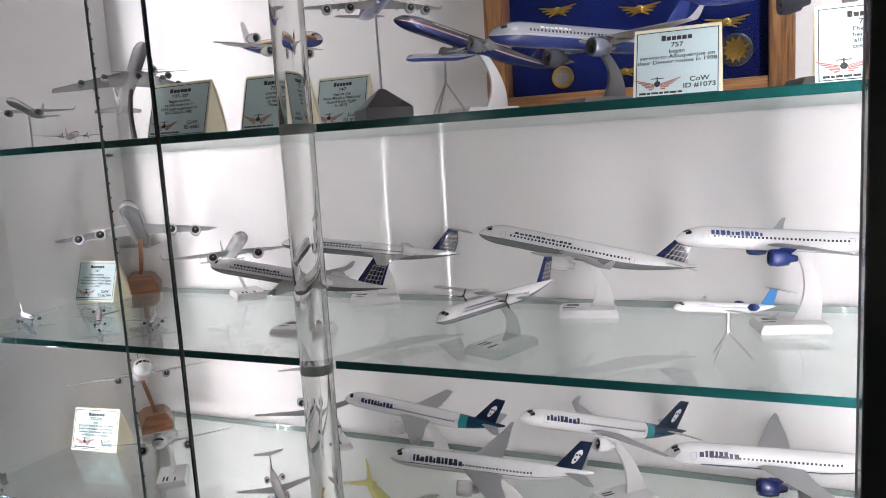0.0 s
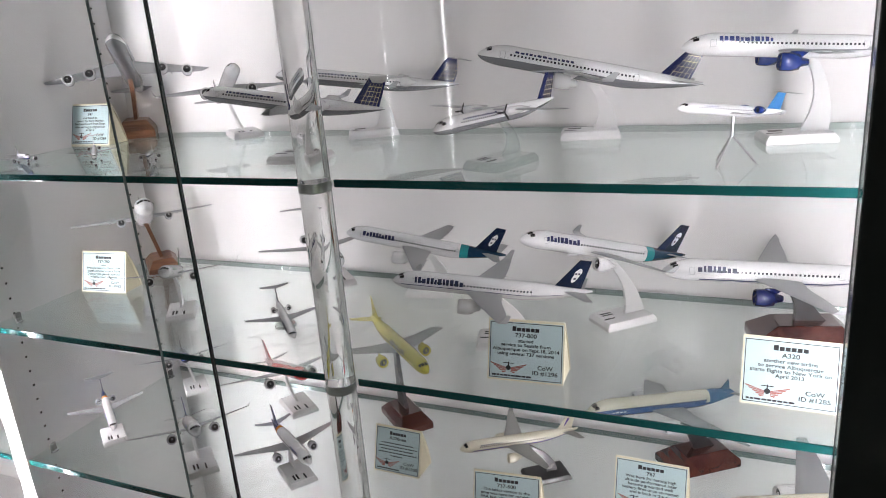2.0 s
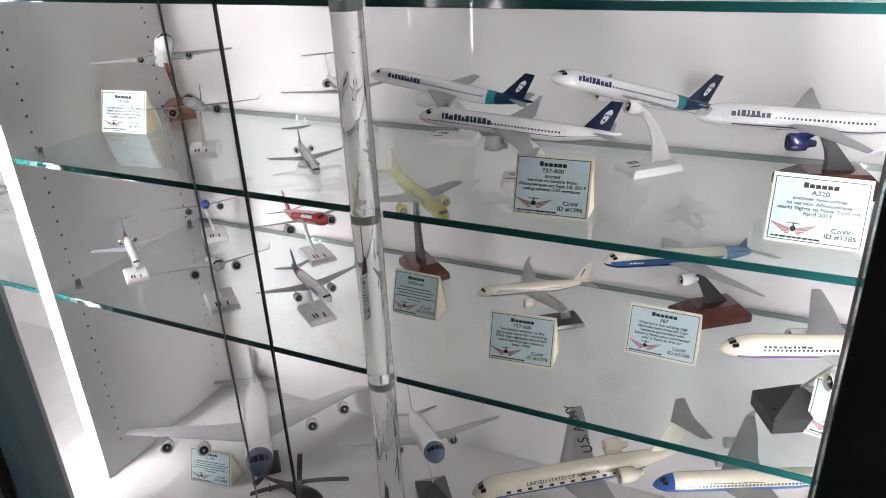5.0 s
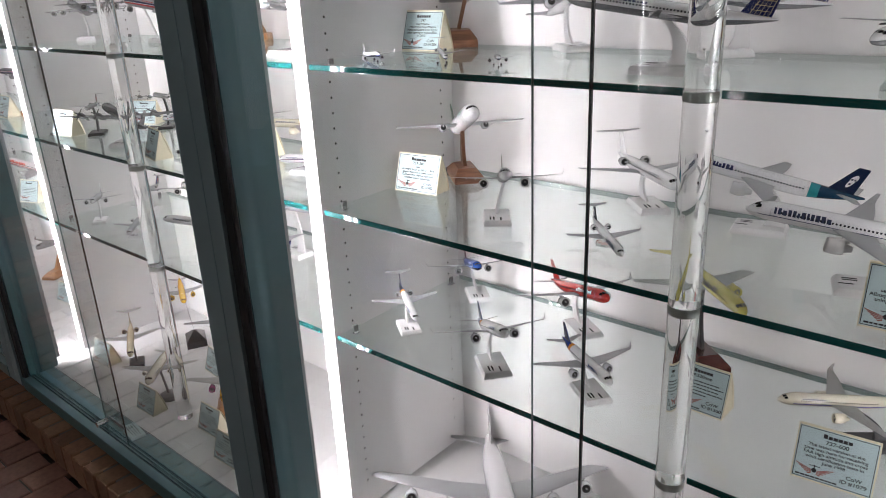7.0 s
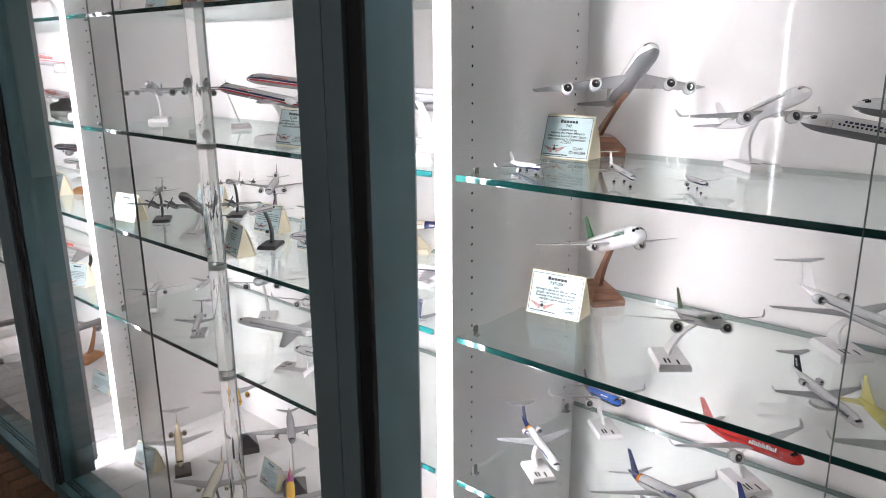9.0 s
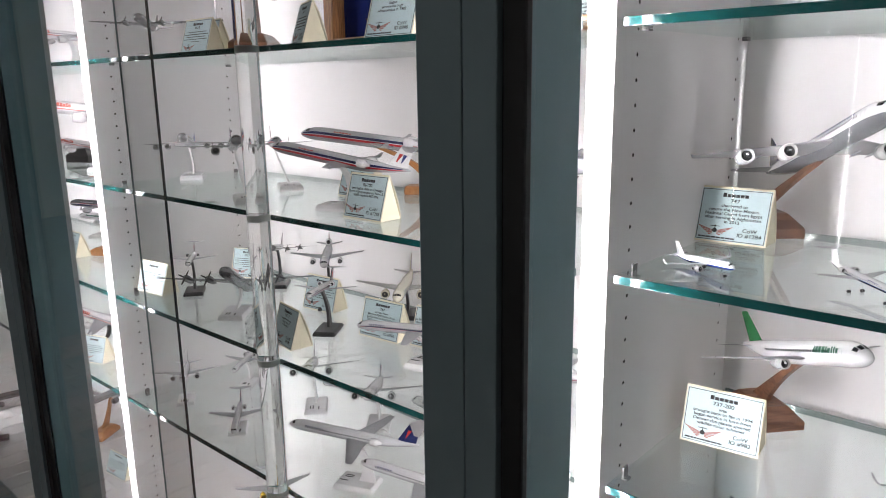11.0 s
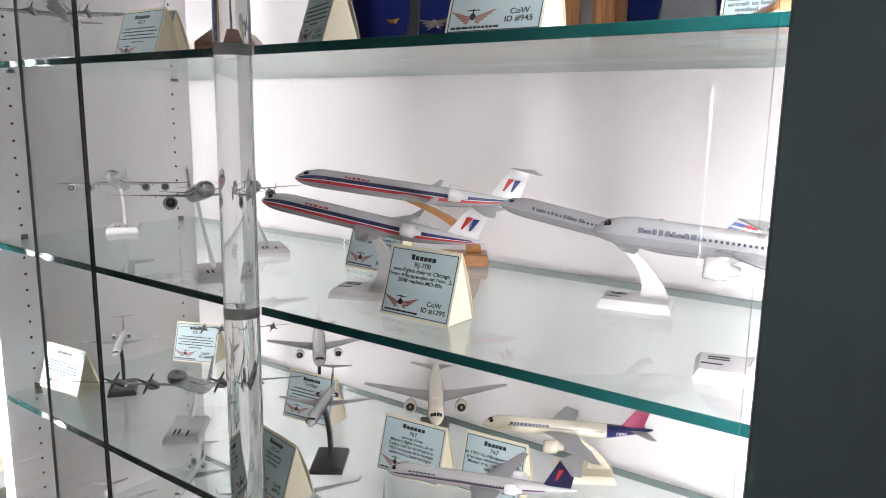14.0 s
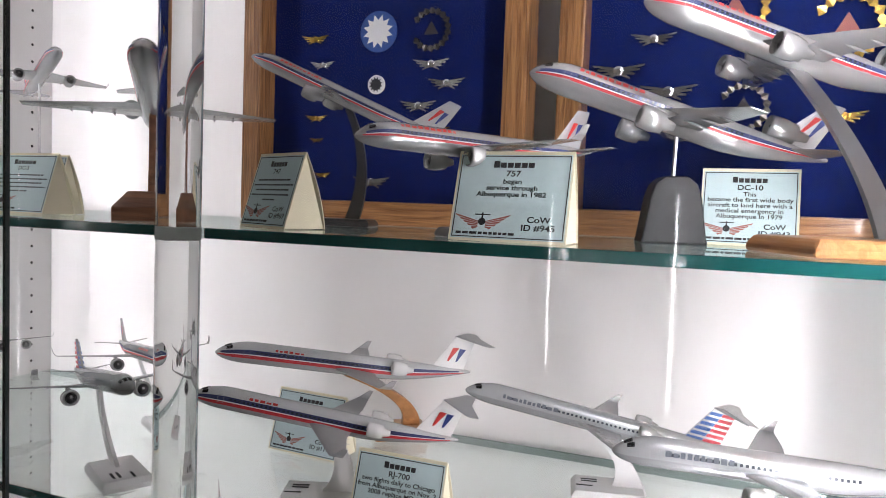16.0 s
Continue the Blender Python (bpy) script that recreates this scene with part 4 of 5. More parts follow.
    er, elen = k["eng"] * L, k["eng"] * L * 3.1
    ec = paint(lv["eng"], finish)
    lay = k["engines"]
    spots = {"wing2": (0.32,), "slim2": (0.30,), "wing4": (0.38, 0.66), "tri": (0.34,)}.get(lay, ())
    for q in spots:
        for sg in (1, -1):
            p, ch = wing_at(q, sg)
            drop = er * (1.25 if lay != "slim2" else 0.95)
            c = (p.x + elen * (0.62 if lay != "slim2" else 0.42), p.y, p.z - drop)
            nacelle("engine", c, er, elen * (1.0 if lay != "slim2" else 1.5), ec, e, local, (p.x - ch * 0.12 + elen * 0.1, p.y, p.z - ch * 0.02))
    if lay == "tail2":
        for sg in (1, -1):
            s = 0.70
            c = (L * (0.5 - s) + elen * 0.4, sg * (R * 1.0 + er * 1.15), mid(s)[1] + R * 0.45)
            nacelle("engine", c, er, elen, ec, e, local, (L * (0.5 - s) + elen * 0.1, sg * R * 0.7, mid(s)[1] + R * 0.40))
    if lay == "tri":
        nacelle("engine", (fx + L * 0.02, 0, zc + R * 1.15), er, elen * 1.2, ec, e, local)
    if lay in ("prop2", "prop4"):
        for q in (0.30,) if lay == "prop2" else (0.28, 0.58):
            for sg in (1, -1):
                p, ch = wing_at(q, sg)
                propeller((p.x + L * 0.055, p.y, p.z - er * 0.2), er, e, local, 4 if lay == "prop4" else 3, ec, L * 0.20)

    belly = local @ Vector((-0.02 * L, 0, -R * 0.92))
    if style == "gear":
        for gx, gy in ((0.36, 0), (-0.06, 0.07), (-0.06, -0.07)):
            a = local @ Vector((gx * L, gy * L, -R * 0.7))
            r = 0.016 * L
            bm = bmesh.new()
            rod(bm, a, (a.x, a.y, r), 0.004 * L, n=6)
            part("strut", bm, STEEL, e)
            bm = bmesh.new()
            sd = local.to_3x3() @ Vector((0, 0.014 * L, 0))
            rod(bm, Vector((a.x, a.y, r)) - sd, Vector((a.x, a.y, r)) + sd, r, n=12)
            part("wheel", bm, PLASTIC_BLACK, e)
    else:
        stand(e, style, belly, heading, L)
    return e


# ---- tent cards ----
def lines_text(parent, body, x, z, size, align, mat, local):
    cu = bpy.data.curves.new("print", "FONT")
    cu.body, cu.size, cu.align_x, cu.space_line, cu.offset = body, size, align, 0.95, size * 0.02
    cu.materials.append(mat)
    ob = new("print", cu)
    ob.parent = parent
    ob.matrix_local = local @ pose(x, -0.0006, z, 90, 0, 0) @ Matrix.Diagonal((1.18, 1, 1, 1))
    return ob


def tent_card(label, number, text, tag, foot, heading, w=0.112, h=0.088, dark=False, group="display cards"):
    """A folded card. foot: middle of its front bottom edge; heading: turn of its front from facing -y."""
    e = thing("tent_card", pose(*foot, 0, 0, heading), label, "sign", group)
    d, t = 0.052, 0.0009
    lean = math.degrees(math.atan2(d / 2, h * 0.95))
    up = math.hypot(d / 2, h * 0.95)
    face = pose(0, 0, 0, -lean, 0, 0)
    fm = part("front_sheet", boxed(-w / 2, w / 2, 0, t, 0.0005, up), CARD_CREAM, e)
    fm.matrix_local = face
    # the back sheet bows out a little
    rings = []
    for i in range(7):
        q = i / 6
        y, z = d / 2 + d / 2 * (1 - q) + 0.004 * math.sin(math.pi * q), 0.0005 + h * 0.95 * q
        rings.append([Vector((-w / 2, y, z)), Vector((w / 2, y, z)), Vector((w / 2, y + t, z)), Vector((-w / 2, y + t, z))])
    part("back_sheet", loft(bmesh.new(), rings), CARD_CREAM, e, "cream folded back of the card")
    side = bmesh.new()
    side.faces.new([side.verts.new(p) for p in ((w / 2 - 0.001, 0.002, 0.001), (w / 2 - 0.001, d - 0.001, 0.001), (w / 2 - 0.001, d / 2, h * 0.94))])
    part("side_flap", side, CARD_CREAM, e)
    p = part("printed_face", boxed(-w / 2 + 0.002, w / 2 - 0.002, -0.0003, -0.0001, 0.003, up - 0.003), CARD_PAPER, e, "pale blue printed face")
    p.matrix_local = face
    bm = bmesh.new()
    for a, b, c, f in ((-w / 2 + 0.003, w / 2 - 0.003, 0.004, 0.0049), (-w / 2 + 0.003, w / 2 - 0.003, up - 0.0049, up - 0.004), (-w / 2 + 0.003, -w / 2 + 0.0039, 0.004, up - 0.004), (w / 2 - 0.0039, w / 2 - 0.003, 0.004, up - 0.004)):
        box(bm, a, b, -0.0005, -0.00035, c, f)
    part("border", bm, INK, e, "thin black printed border").matrix_local = face
    bm = bmesh.new()
    wd = w * 0.36
    for i in range(6):
        q = -wd / 2 + wd * i / 6
        box(bm, q, q + wd / 6 * 0.84, -0.0005, -0.00035, up - 0.0158, up - (0.0092 if i == 0 else 0.0108))
    part("title_bar", bm, INK, e, "maker's name drawn as plain bars").matrix_local = face
    # winged badge: three rows of feathers on each side of a propeller hub
    bm = bmesh.new()
    for sg in (1, -1):
        for row in range(5):
            q = row / 4
            a, b = 0.0035, 0.027 - 0.0042 * row
            za, zb = 0.0195 - 0.0013 * row, 0.0252 - 0.0031 * row
            vs = [bm.verts.new((-w * 0.22 + sg * px, -0.0006, pz)) for px, pz in ((a, za), (b, zb + 0.0009), (b - 0.002, zb - 0.0012), (a, za - 0.0010))]
            bm.faces.new(vs if sg > 0 else vs[::-1])
    part("badge_wing", bm, INK_RED, e, "small reddish printed wings").matrix_local = face
    bm = bmesh.new()
    rod(bm, (-w * 0.22, -0.0004, 0.019), (-w * 0.22, -0.0007, 0.019), 0.0036, n=12)
    box(bm, -w * 0.22 - 0.0075, -w * 0.22 + 0.0075, -0.00075, -0.00055, 0.0252, 0.0262)
    box(bm, -w * 0.22 - 0.0007, -w * 0.22 + 0.0007, -0.00075, -0.00055, 0.0225, 0.0275)
    part("badge_hub", bm, INK, e).matrix_local = face
    bm = bmesh.new()
    x = -w / 2 + 0.007
    rnd = random.Random(len(text) + len(number))
    while x < w * 0.02:
        q = rnd.uniform(0.003, 0.008)
        box(bm, x, x + q, -0.0005, -0.00035, 0.0068, 0.0092)
        x += q + 0.0012
    part("maker_line", bm, INK, e, "name line drawn as plain bars").matrix_local = face
    if number:
        lines_text(e, number, 0, up - 0.0242, 0.0080, "CENTER", INK, face)
    if text:
        lines_text(e, text, 0, up - 0.0314, 0.0066, "CENTER", INK, face)
    else:
        bm = bmesh.new()
        for i in range(5):
            ww = w * (0.42 if i in (1, 3) else 0.36) * (0.4 if i == 4 else 1)
            q = -ww
            while q < ww - 0.002:
                wd = rnd.uniform(0.003, 0.009)
                box(bm, q, min(q + wd, ww), -0.0005, -0.00035, up - 0.0325 - i * 0.0058, up - 0.0307 - i * 0.0058)
                q += wd + 0.0014
        part("text_bars", bm, INK, e, "small print drawn as plain bars").matrix_local = face
    if tag:
        lines_text(e, "CoW\n" + tag, w * 0.26, 0.0195, 0.0080, "CENTER", INK, face)
    return e

# ---- the models on the shelves ----
aircraft("small white and grey twin jet model facing the glass", "narrow", "grey", "wire", (0.175, 0.903, 1.524), (0.175, 0.903, 1.592), -58.0, 9.6, 0.158)
aircraft("tiny red and white propeller airliner model", "prop2", "red_white", "gear", (0.250, 0.922, 1.524), (0.250, 0.922, 1.543), -28.6, 2.8, 0.091)
aircraft("silver four-engined jet model climbing steeply on a dark stand", "tanker", "silver", "black", (0.283, 1.035, 1.524), (0.283, 1.035, 1.638), -30.4, 25.4, 0.263)
aircraft("small red-nosed twin airliner model", "narrow", "navy_red", "wire", (0.356, 1.020, 1.524), (0.356, 1.020, 1.651), -46.0, -4.7, 0.160)
aircraft("three-engined airliner model with orange, red and blue bands", "trijet", "stripe_orange", "pyramid", (0.599, 1.064, 1.524), (0.599, 1.064, 1.674), -20.4, -2.3, 0.240)
aircraft("large four-engined airliner model seen from below", "jumbo", "stripe_orange", "pyramid", (0.815, 1.016, 1.524), (0.815, 1.016, 1.705), -48.8, 2.2, 0.254)
aircraft("dark navy and grey airliner model with a red stripe", "long", "navy_red", "white", (0.987, 1.000, 1.524), (0.987, 1.000, 1.622), -125.8, 14.7, 0.281)
aircraft("small dark regional propliner model on a wire tripod", "turboprop", "shuttle_blue", "tripod", (0.962, 0.920, 1.524), (0.962, 0.920, 1.603), -120.7, -2.2, 0.120)
aircraft("blue and grey twin jet model on a grey stand", "narrow", "shuttle_blue", "grey", (1.153, 1.000, 1.524), (1.153, 1.000, 1.613), -132.0, 2.9, 0.330)
aircraft("large blue and grey airliner model on a grey stand", "wide", "shuttle_blue", "grey", (1.427, 0.950, 1.524), (1.427, 0.950, 1.647), -162.0, -4.0, 0.310)
aircraft("white four-engined jumbo model on a brown wooden stand", "jumbo", "united_grey", "walnut", (0.046, 1.234, 1.204), (0.150, 1.142, 1.351), -49.2, 21.0, 0.375)
aircraft("tiny white airliner model with a blue belly on its wheels", "narrow", "white_blue_belly", "gear", (0.079, 0.917, 1.204), (0.079, 0.917, 1.216), -27.1, 4.8, 0.115)
aircraft("tiny white airliner model with a blue belly on its wheels", "rear_jet", "white_blue_belly", "gear", (0.264, 0.920, 1.204), (0.264, 0.920, 1.224), -42.5, -2.5, 0.120)
aircraft("tiny white airliner model with a blue belly on its wheels", "narrow", "white_blue_belly", "gear", (0.378, 0.936, 1.204), (0.378, 0.936, 1.219), -50.3, 4.2, 0.094)
aircraft("white twin jet model with upswept tips on a white stand", "narrow", "white", "white", (0.375, 1.196, 1.204), (0.395, 1.136, 1.307), -40.5, 18.8, 0.279)
aircraft("white and grey rear-engined regional jet model, navy fin", "regional", "united_grey", "white", (0.682, 0.946, 1.204), (0.678, 0.942, 1.295), -177.0, 8.2, 0.322)
aircraft("white and grey rear-engined regional jet model, navy fin", "regional", "united_grey", "white", (0.681, 1.186, 1.204), (0.684, 1.183, 1.303), -149.1, 9.7, 0.333)
aircraft("white and grey turboprop model with a navy fin, climbing", "turboprop", "united_grey", "clear", (1.025, 0.919, 1.204), (1.023, 0.927, 1.272), -108.9, 0.3, 0.259)
aircraft("white and grey twin jet model with gold grid on its fin", "embraer", "united_grey", "white", (1.096, 1.144, 1.204), (1.094, 1.143, 1.307), -166.7, 13.7, 0.346)
aircraft("white airliner model with blue engines on a white stand", "narrow", "united_blue", "white", (1.388, 1.098, 1.204), (1.395, 1.098, 1.329), -164.0, 5.0, 0.320)
aircraft("small white regional jet model with blue tail on a tripod", "regional", "united_sky", "tripod", (1.313, 0.934, 1.204), (1.313, 0.934, 1.269), -134.6, 9.5, 0.160)
aircraft("white twin jet model, green fin, on a brown wooden stand", "classic", "frontier", "walnut", (0.092, 1.184, 0.903), (0.161, 1.095, 1.057), -40.8, 19.2, 0.303)
aircraft("white twin jet model, raised wing tips, on a white stand", "narrow", "frontier", "white", (0.348, 0.966, 0.903), (0.411, 0.904, 1.015), -52.0, 17.1, 0.235)
aircraft("small white and grey rear-engined jet model", "regional", "alaska_old", "wire", (0.587, 0.966, 0.903), (0.587, 0.966, 0.918), -45.1, -0.6, 0.183)
aircraft("white rear-engined jet model with a slim high tail", "rear_jet", "white", "white", (0.556, 1.192, 0.903), (0.582, 1.115, 1.004), -44.3, 4.0, 0.311)
aircraft("white twin jet model, dark navy fin, on a white stand", "narrow", "alaska", "white", (0.779, 1.173, 0.903), (0.792, 1.134, 1.012), -169.6, 11.3, 0.300)
aircraft("white and grey jet model, dark fin with a pale shape", "narrow", "alaska_old", "white", (0.990, 0.995, 0.903), (0.972, 0.990, 0.997), -162.9, 8.2, 0.311)
aircraft("white twin jet model, dark teal fin, on a white stand", "embraer", "alaska", "white", (1.150, 1.120, 0.903), (1.124, 1.121, 1.026), -135.8, 17.6, 0.319)
aircraft("large white airliner model with blue engines on a maroon stand", "narrow", "jetblue", "maroon", (1.412, 1.105, 0.903), (1.386, 1.105, 1.008), -166.0, 4.0, 0.345)
aircraft("small white rear-engined jet model on a white stand", "rear_jet", "allegiant", "white", (0.109, 0.943, 0.605), (0.108, 0.945, 0.672), -35.8, 1.7, 0.207)
aircraft("small dark blue twin jet model on a white stand", "narrow", "blue_nose", "white", (0.127, 1.176, 0.605), (0.118, 1.165, 0.694), -41.5, 17.8, 0.233)
aircraft("white twin jet model with a blue and orange tail", "narrow", "allegiant", "white", (0.370, 0.915, 0.605), (0.371, 0.910, 0.699), -39.4, 21.2, 0.253)
aircraft("bright red twin jet model on a white stand", "narrow", "red_nose", "white", (0.431, 1.164, 0.605), (0.437, 1.128, 0.719), -35.3, 16.5, 0.298)
aircraft("white twin jet model with a blue and orange tail", "narrow", "allegiant", "white", (0.578, 0.944, 0.605), (0.545, 0.978, 0.653), -35.8, 6.6, 0.227)
aircraft("bright yellow airliner model on a dark maroon wooden stand", "narrow", "spirit", "maroon", (0.691, 1.183, 0.605), (0.685, 1.182, 0.785), -40.3, -0.9, 0.300)
aircraft("cream airliner model with a purple stripe on a dark stand", "narrow", "maker_cream", "black", (1.021, 1.080, 0.605), (0.975, 1.079, 0.672), -143.1, 3.7, 0.223)
aircraft("white and blue wide airliner model on a maroon stand", "wide_new", "maker_blue", "maroon", (1.268, 1.197, 0.605), (1.218, 1.197, 0.722), -142.9, 5.5, 0.320)
aircraft("cream airliner model with blue and red stripes on a black stand", "wide", "maker_white", "pyramid", (1.415, 0.947, 0.605), (1.464, 0.947, 0.739), -152.8, 4.3, 0.360)
aircraft("large white tanker aircraft model with a blue-grey nose", "tanker", "military", "black", (0.321, 1.013, 0.090), (0.278, 1.045, 0.196), -48.2, 17.7, 0.655)
aircraft("small grey twin jet model on a black stand", "classic", "military", "pyramid", (0.749, 1.058, 0.090), (0.730, 1.058, 0.277), -52.7, 25.9, 0.382)
army_jet = aircraft("cream business jet model with rear engines and oval windows", "bizjet", "army", "grey", (1.088, 1.002, 0.090), (1.088, 1.002, 0.339), -147.1, -3.3, 0.409)
aircraft("large white and blue four-engined jet model", "jumbo", "president", "pyramid", (1.392, 1.020, 0.090), (1.392, 1.020, 0.414), -155.0, -0.0, 0.360)
aircraft("silver twin propeller airliner model", "prop2", "silver", "white", (-1.309, 0.894, 1.524), (-1.309, 0.894, 1.602), -42.1, 6.3, 0.192)
aircraft("silver airliner model on a thin rod with a black foot", "narrow", "american", "pyramid", (-1.308, 1.081, 1.524), (-1.308, 1.081, 1.743), -26.8, 14.1, 0.239)
aircraft("silver three-engined airliner model on a wooden stand", "rear_jet", "american", "walnut", (-0.939, 0.945, 1.524), (-0.939, 0.945, 1.675), -48.8, 8.5, 0.438)
aircraft("silver airliner model with red and blue stripes, climbing", "long", "american", "black", (-0.733, 1.080, 1.524), (-0.733, 1.080, 1.693), -167.8, 23.8, 0.300)
aircraft("silver airliner model with white tail on a black curved stand", "narrow", "american", "black", (-0.488, 0.930, 1.524), (-0.488, 0.930, 1.617), -129.8, 2.1, 0.280)
aircraft("silver three-engined wide airliner model on a black block stand", "trijet", "american", "block", (-0.310, 1.049, 1.524), (-0.310, 1.049, 1.658), -160.8, 17.9, 0.333)
aircraft("large silver wide airliner model on a wooden foot", "trijet", "american", "silverwood", (-0.135, 0.950, 1.524), (-0.200, 1.020, 1.719), -152.0, 16.0, 0.320)
aircraft("white and silver four-engined airliner model on a white stand", "jumbo", "eagle_new", "white", (-1.421, 1.040, 1.204), (-1.411, 1.030, 1.304), -36.8, 11.0, 0.281)
aircraft("silver twin jet model on a tall white stand", "narrow", "eagle_new", "white", (-0.935, 0.893, 1.204), (-0.955, 0.881, 1.328), -29.0, 8.8, 0.260)
aircraft("silver twin jet model with a red tail on a white stand", "narrow", "american", "white", (-1.024, 1.073, 1.204), (-1.090, 1.080, 1.314), -31.2, 5.8, 0.250)
aircraft("silver regional jet model with red and navy stripes, wooden stand", "regional", "eagle_old", "woodarch", (-0.701, 1.208, 1.204), (-0.742, 1.114, 1.328), -145.6, 7.5, 0.360)
aircraft("silver regional jet model with red and navy stripes", "regional", "eagle_old", "white", (-0.680, 0.946, 1.204), (-0.668, 0.934, 1.307), -158.6, 10.0, 0.309)
aircraft("silver regional jet model with striped fin on a white stand", "regional", "eagle_new", "white", (-0.373, 1.124, 1.204), (-0.391, 1.091, 1.305), -167.2, 10.8, 0.315)
aircraft("large silver regional jet model on a tall white stand", "embraer", "eagle_new", "white", (-0.192, 0.932, 1.204), (-0.193, 0.931, 1.330), -166.0, 4.0, 0.300)
aircraft("small white rear-engined jet model on a black stand", "rear_jet", "delta", "black", (-1.343, 0.970, 0.903), (-1.349, 0.972, 0.998), -35.6, 3.1, 0.190)
aircraft("dark silver four-propeller airliner model on a white stand", "prop4", "dark_prop", "white", (-1.076, 0.926, 0.903), (-1.088, 0.954, 0.980), -48.0, 25.8, 0.314)
aircraft("small grey four-propeller airliner model on a black stand", "prop4", "silver", "black", (-1.221, 1.162, 0.903), (-1.221, 1.162, 1.013), -45.7, 11.3, 0.190)
aircraft("small white three-engined airliner model on a black stand", "trijet", "delta", "black", (-0.952, 1.120, 0.903), (-0.952, 1.120, 1.040), -44.2, -1.9, 0.205)
aircraft("white rear-engined jet model on a black curved stand", "rear_jet", "delta", "black", (-0.805, 0.995, 0.903), (-0.800, 0.977, 1.010), -55.6, 6.4, 0.202)
aircraft("cream wide airliner model on a black stand", "wide", "maker_cream", "black", (-0.746, 1.193, 0.903), (-0.719, 1.159, 0.993), -53.4, 2.1, 0.270)
navy_jet = aircraft("cream and navy airliner model on a cream stand", "wide", "delta_cream", "cream", (-0.468, 1.203, 0.903), (-0.493, 1.191, 0.978), -148.3, 2.5, 0.259)
aircraft("silver rear-engined jet model with a navy tail", "rear_jet", "delta", "white", (-0.477, 0.984, 0.903), (-0.510, 0.965, 0.981), -166.1, -3.4, 0.259)
aircraft("grey airliner model with a red stripe along its side", "rear_jet", "delta", "white", (-0.270, 1.012, 0.903), (-0.240, 1.012, 0.943), -169.5, -3.6, 0.260)
aircraft("small white twin jet model on a white stand", "narrow", "white", "white", (-1.338, 0.913, 0.605), (-1.331, 0.915, 0.694), -33.5, 7.6, 0.200)
aircraft("small white rear-engined jet model on a white stand", "rear_jet", "delta_new", "white", (-1.305, 1.094, 0.605), (-1.310, 1.089, 0.680), -53.0, 2.1, 0.196)
aircraft("small white rear-engined jet model, nose down", "rear_jet", "delta_new", "white", (-1.074, 0.908, 0.605), (-1.074, 0.908, 0.645), -38.6, 0.8, 0.199)
aircraft("small white twin jet model on a white stand", "narrow", "delta_new", "white", (-1.026, 1.118, 0.605), (-1.023, 1.108, 0.734), -41.5, 16.7, 0.297)
aircraft("white twin jet model, raised wing tips, on a white stand", "narrow", "delta_new", "white", (-0.820, 1.153, 0.605), (-0.828, 1.152, 0.708), -50.4, 15.0, 0.293)
aircraft("silver rear-engined jet model with a navy and red tail", "rear_jet", "delta_new", "white", (-0.647, 0.929, 0.605), (-0.655, 0.926, 0.722), -157.1, 3.2, 0.307)
aircraft("silver rear-engined jet model with a navy and red tail", "rear_jet", "delta_new", "white", (-0.460, 0.929, 0.605), (-0.460, 0.929, 0.690), -166.7, 2.3, 0.282)
aircraft("long pale airliner model with a row of windows", "long", "delta_new", "white", (-0.491, 1.103, 0.605), (-0.491, 1.103, 0.755), 177.0, -4.5, 0.335)
aircraft("small cream rear-engined jet model on a black stand", "rear_jet", "air_force_tan", "black", (-1.231, 0.888, 0.090), (-1.240, 0.887, 0.189), -27.4, 1.9, 0.300)
aircraft("cream twin jet model on a round grey stand", "classic", "maker_cream", "disc", (-0.919, 0.838, 0.090), (-0.919, 0.822, 0.216), -43.0, 6.3, 0.257)
aircraft("orange, red and purple airliner model on a wooden stand", "narrow", "southwest", "wood", (-0.700, 0.916, 0.090), (-0.715, 0.936, 0.191), -37.1, -0.7, 0.280)
aircraft("yellow airliner model on a thin rod", "narrow", "canary", "pyramid", (-1.196, 1.110, 0.090), (-1.240, 1.110, 0.297), -26.8, 0.1, 0.240)
aircraft("grey twin propeller aircraft model on a black stand", "prop2", "dark_prop", "pyramid", (-0.850, 1.050, 0.090), (-0.850, 1.050, 0.324), -34.5, 0.0, 0.200)
aircraft("large white airliner model with a red stripe and red lettering", "wide", "red_white", "white", (-1.845, 0.979, 1.204), (-1.845, 0.979, 1.386), -119.9, 7.9, 0.404)
aircraft("white airliner model with red stripes on a black stand", "narrow", "red_white", "pyramid", (-2.202, 1.069, 1.204), (-2.195, 1.081, 1.260), -155.5, 7.2, 0.280)
aircraft("white and red airliner model on a white stand", "narrow", "red_white", "white", (-2.081, 1.005, 1.524), (-2.081, 1.005, 1.621), -86.2, 2.6, 0.299)
aircraft("white airliner model with dark green lettering", "narrow", "reno", "white", (-2.320, 1.153, 0.903), (-2.318, 1.184, 0.974), -147.6, 4.3, 0.261)
aircraft("maroon and white airliner model on a wooden stand", "narrow", "navy_red", "wood", (-2.019, 1.027, 0.903), (-2.018, 1.033, 1.073), -153.8, 2.4, 0.260)
aircraft("white airliner model with red lettering on a black stand", "narrow", "red_white", "black", (-1.959, 0.932, 0.605), (-1.935, 0.971, 0.701), -144.9, 17.3, 0.305)
aircraft("grey airliner model on an orange wooden stand", "narrow", "silver", "wood", (-2.386, 1.088, 0.090), (-2.379, 1.127, 0.257), -58.5, 8.5, 0.301)
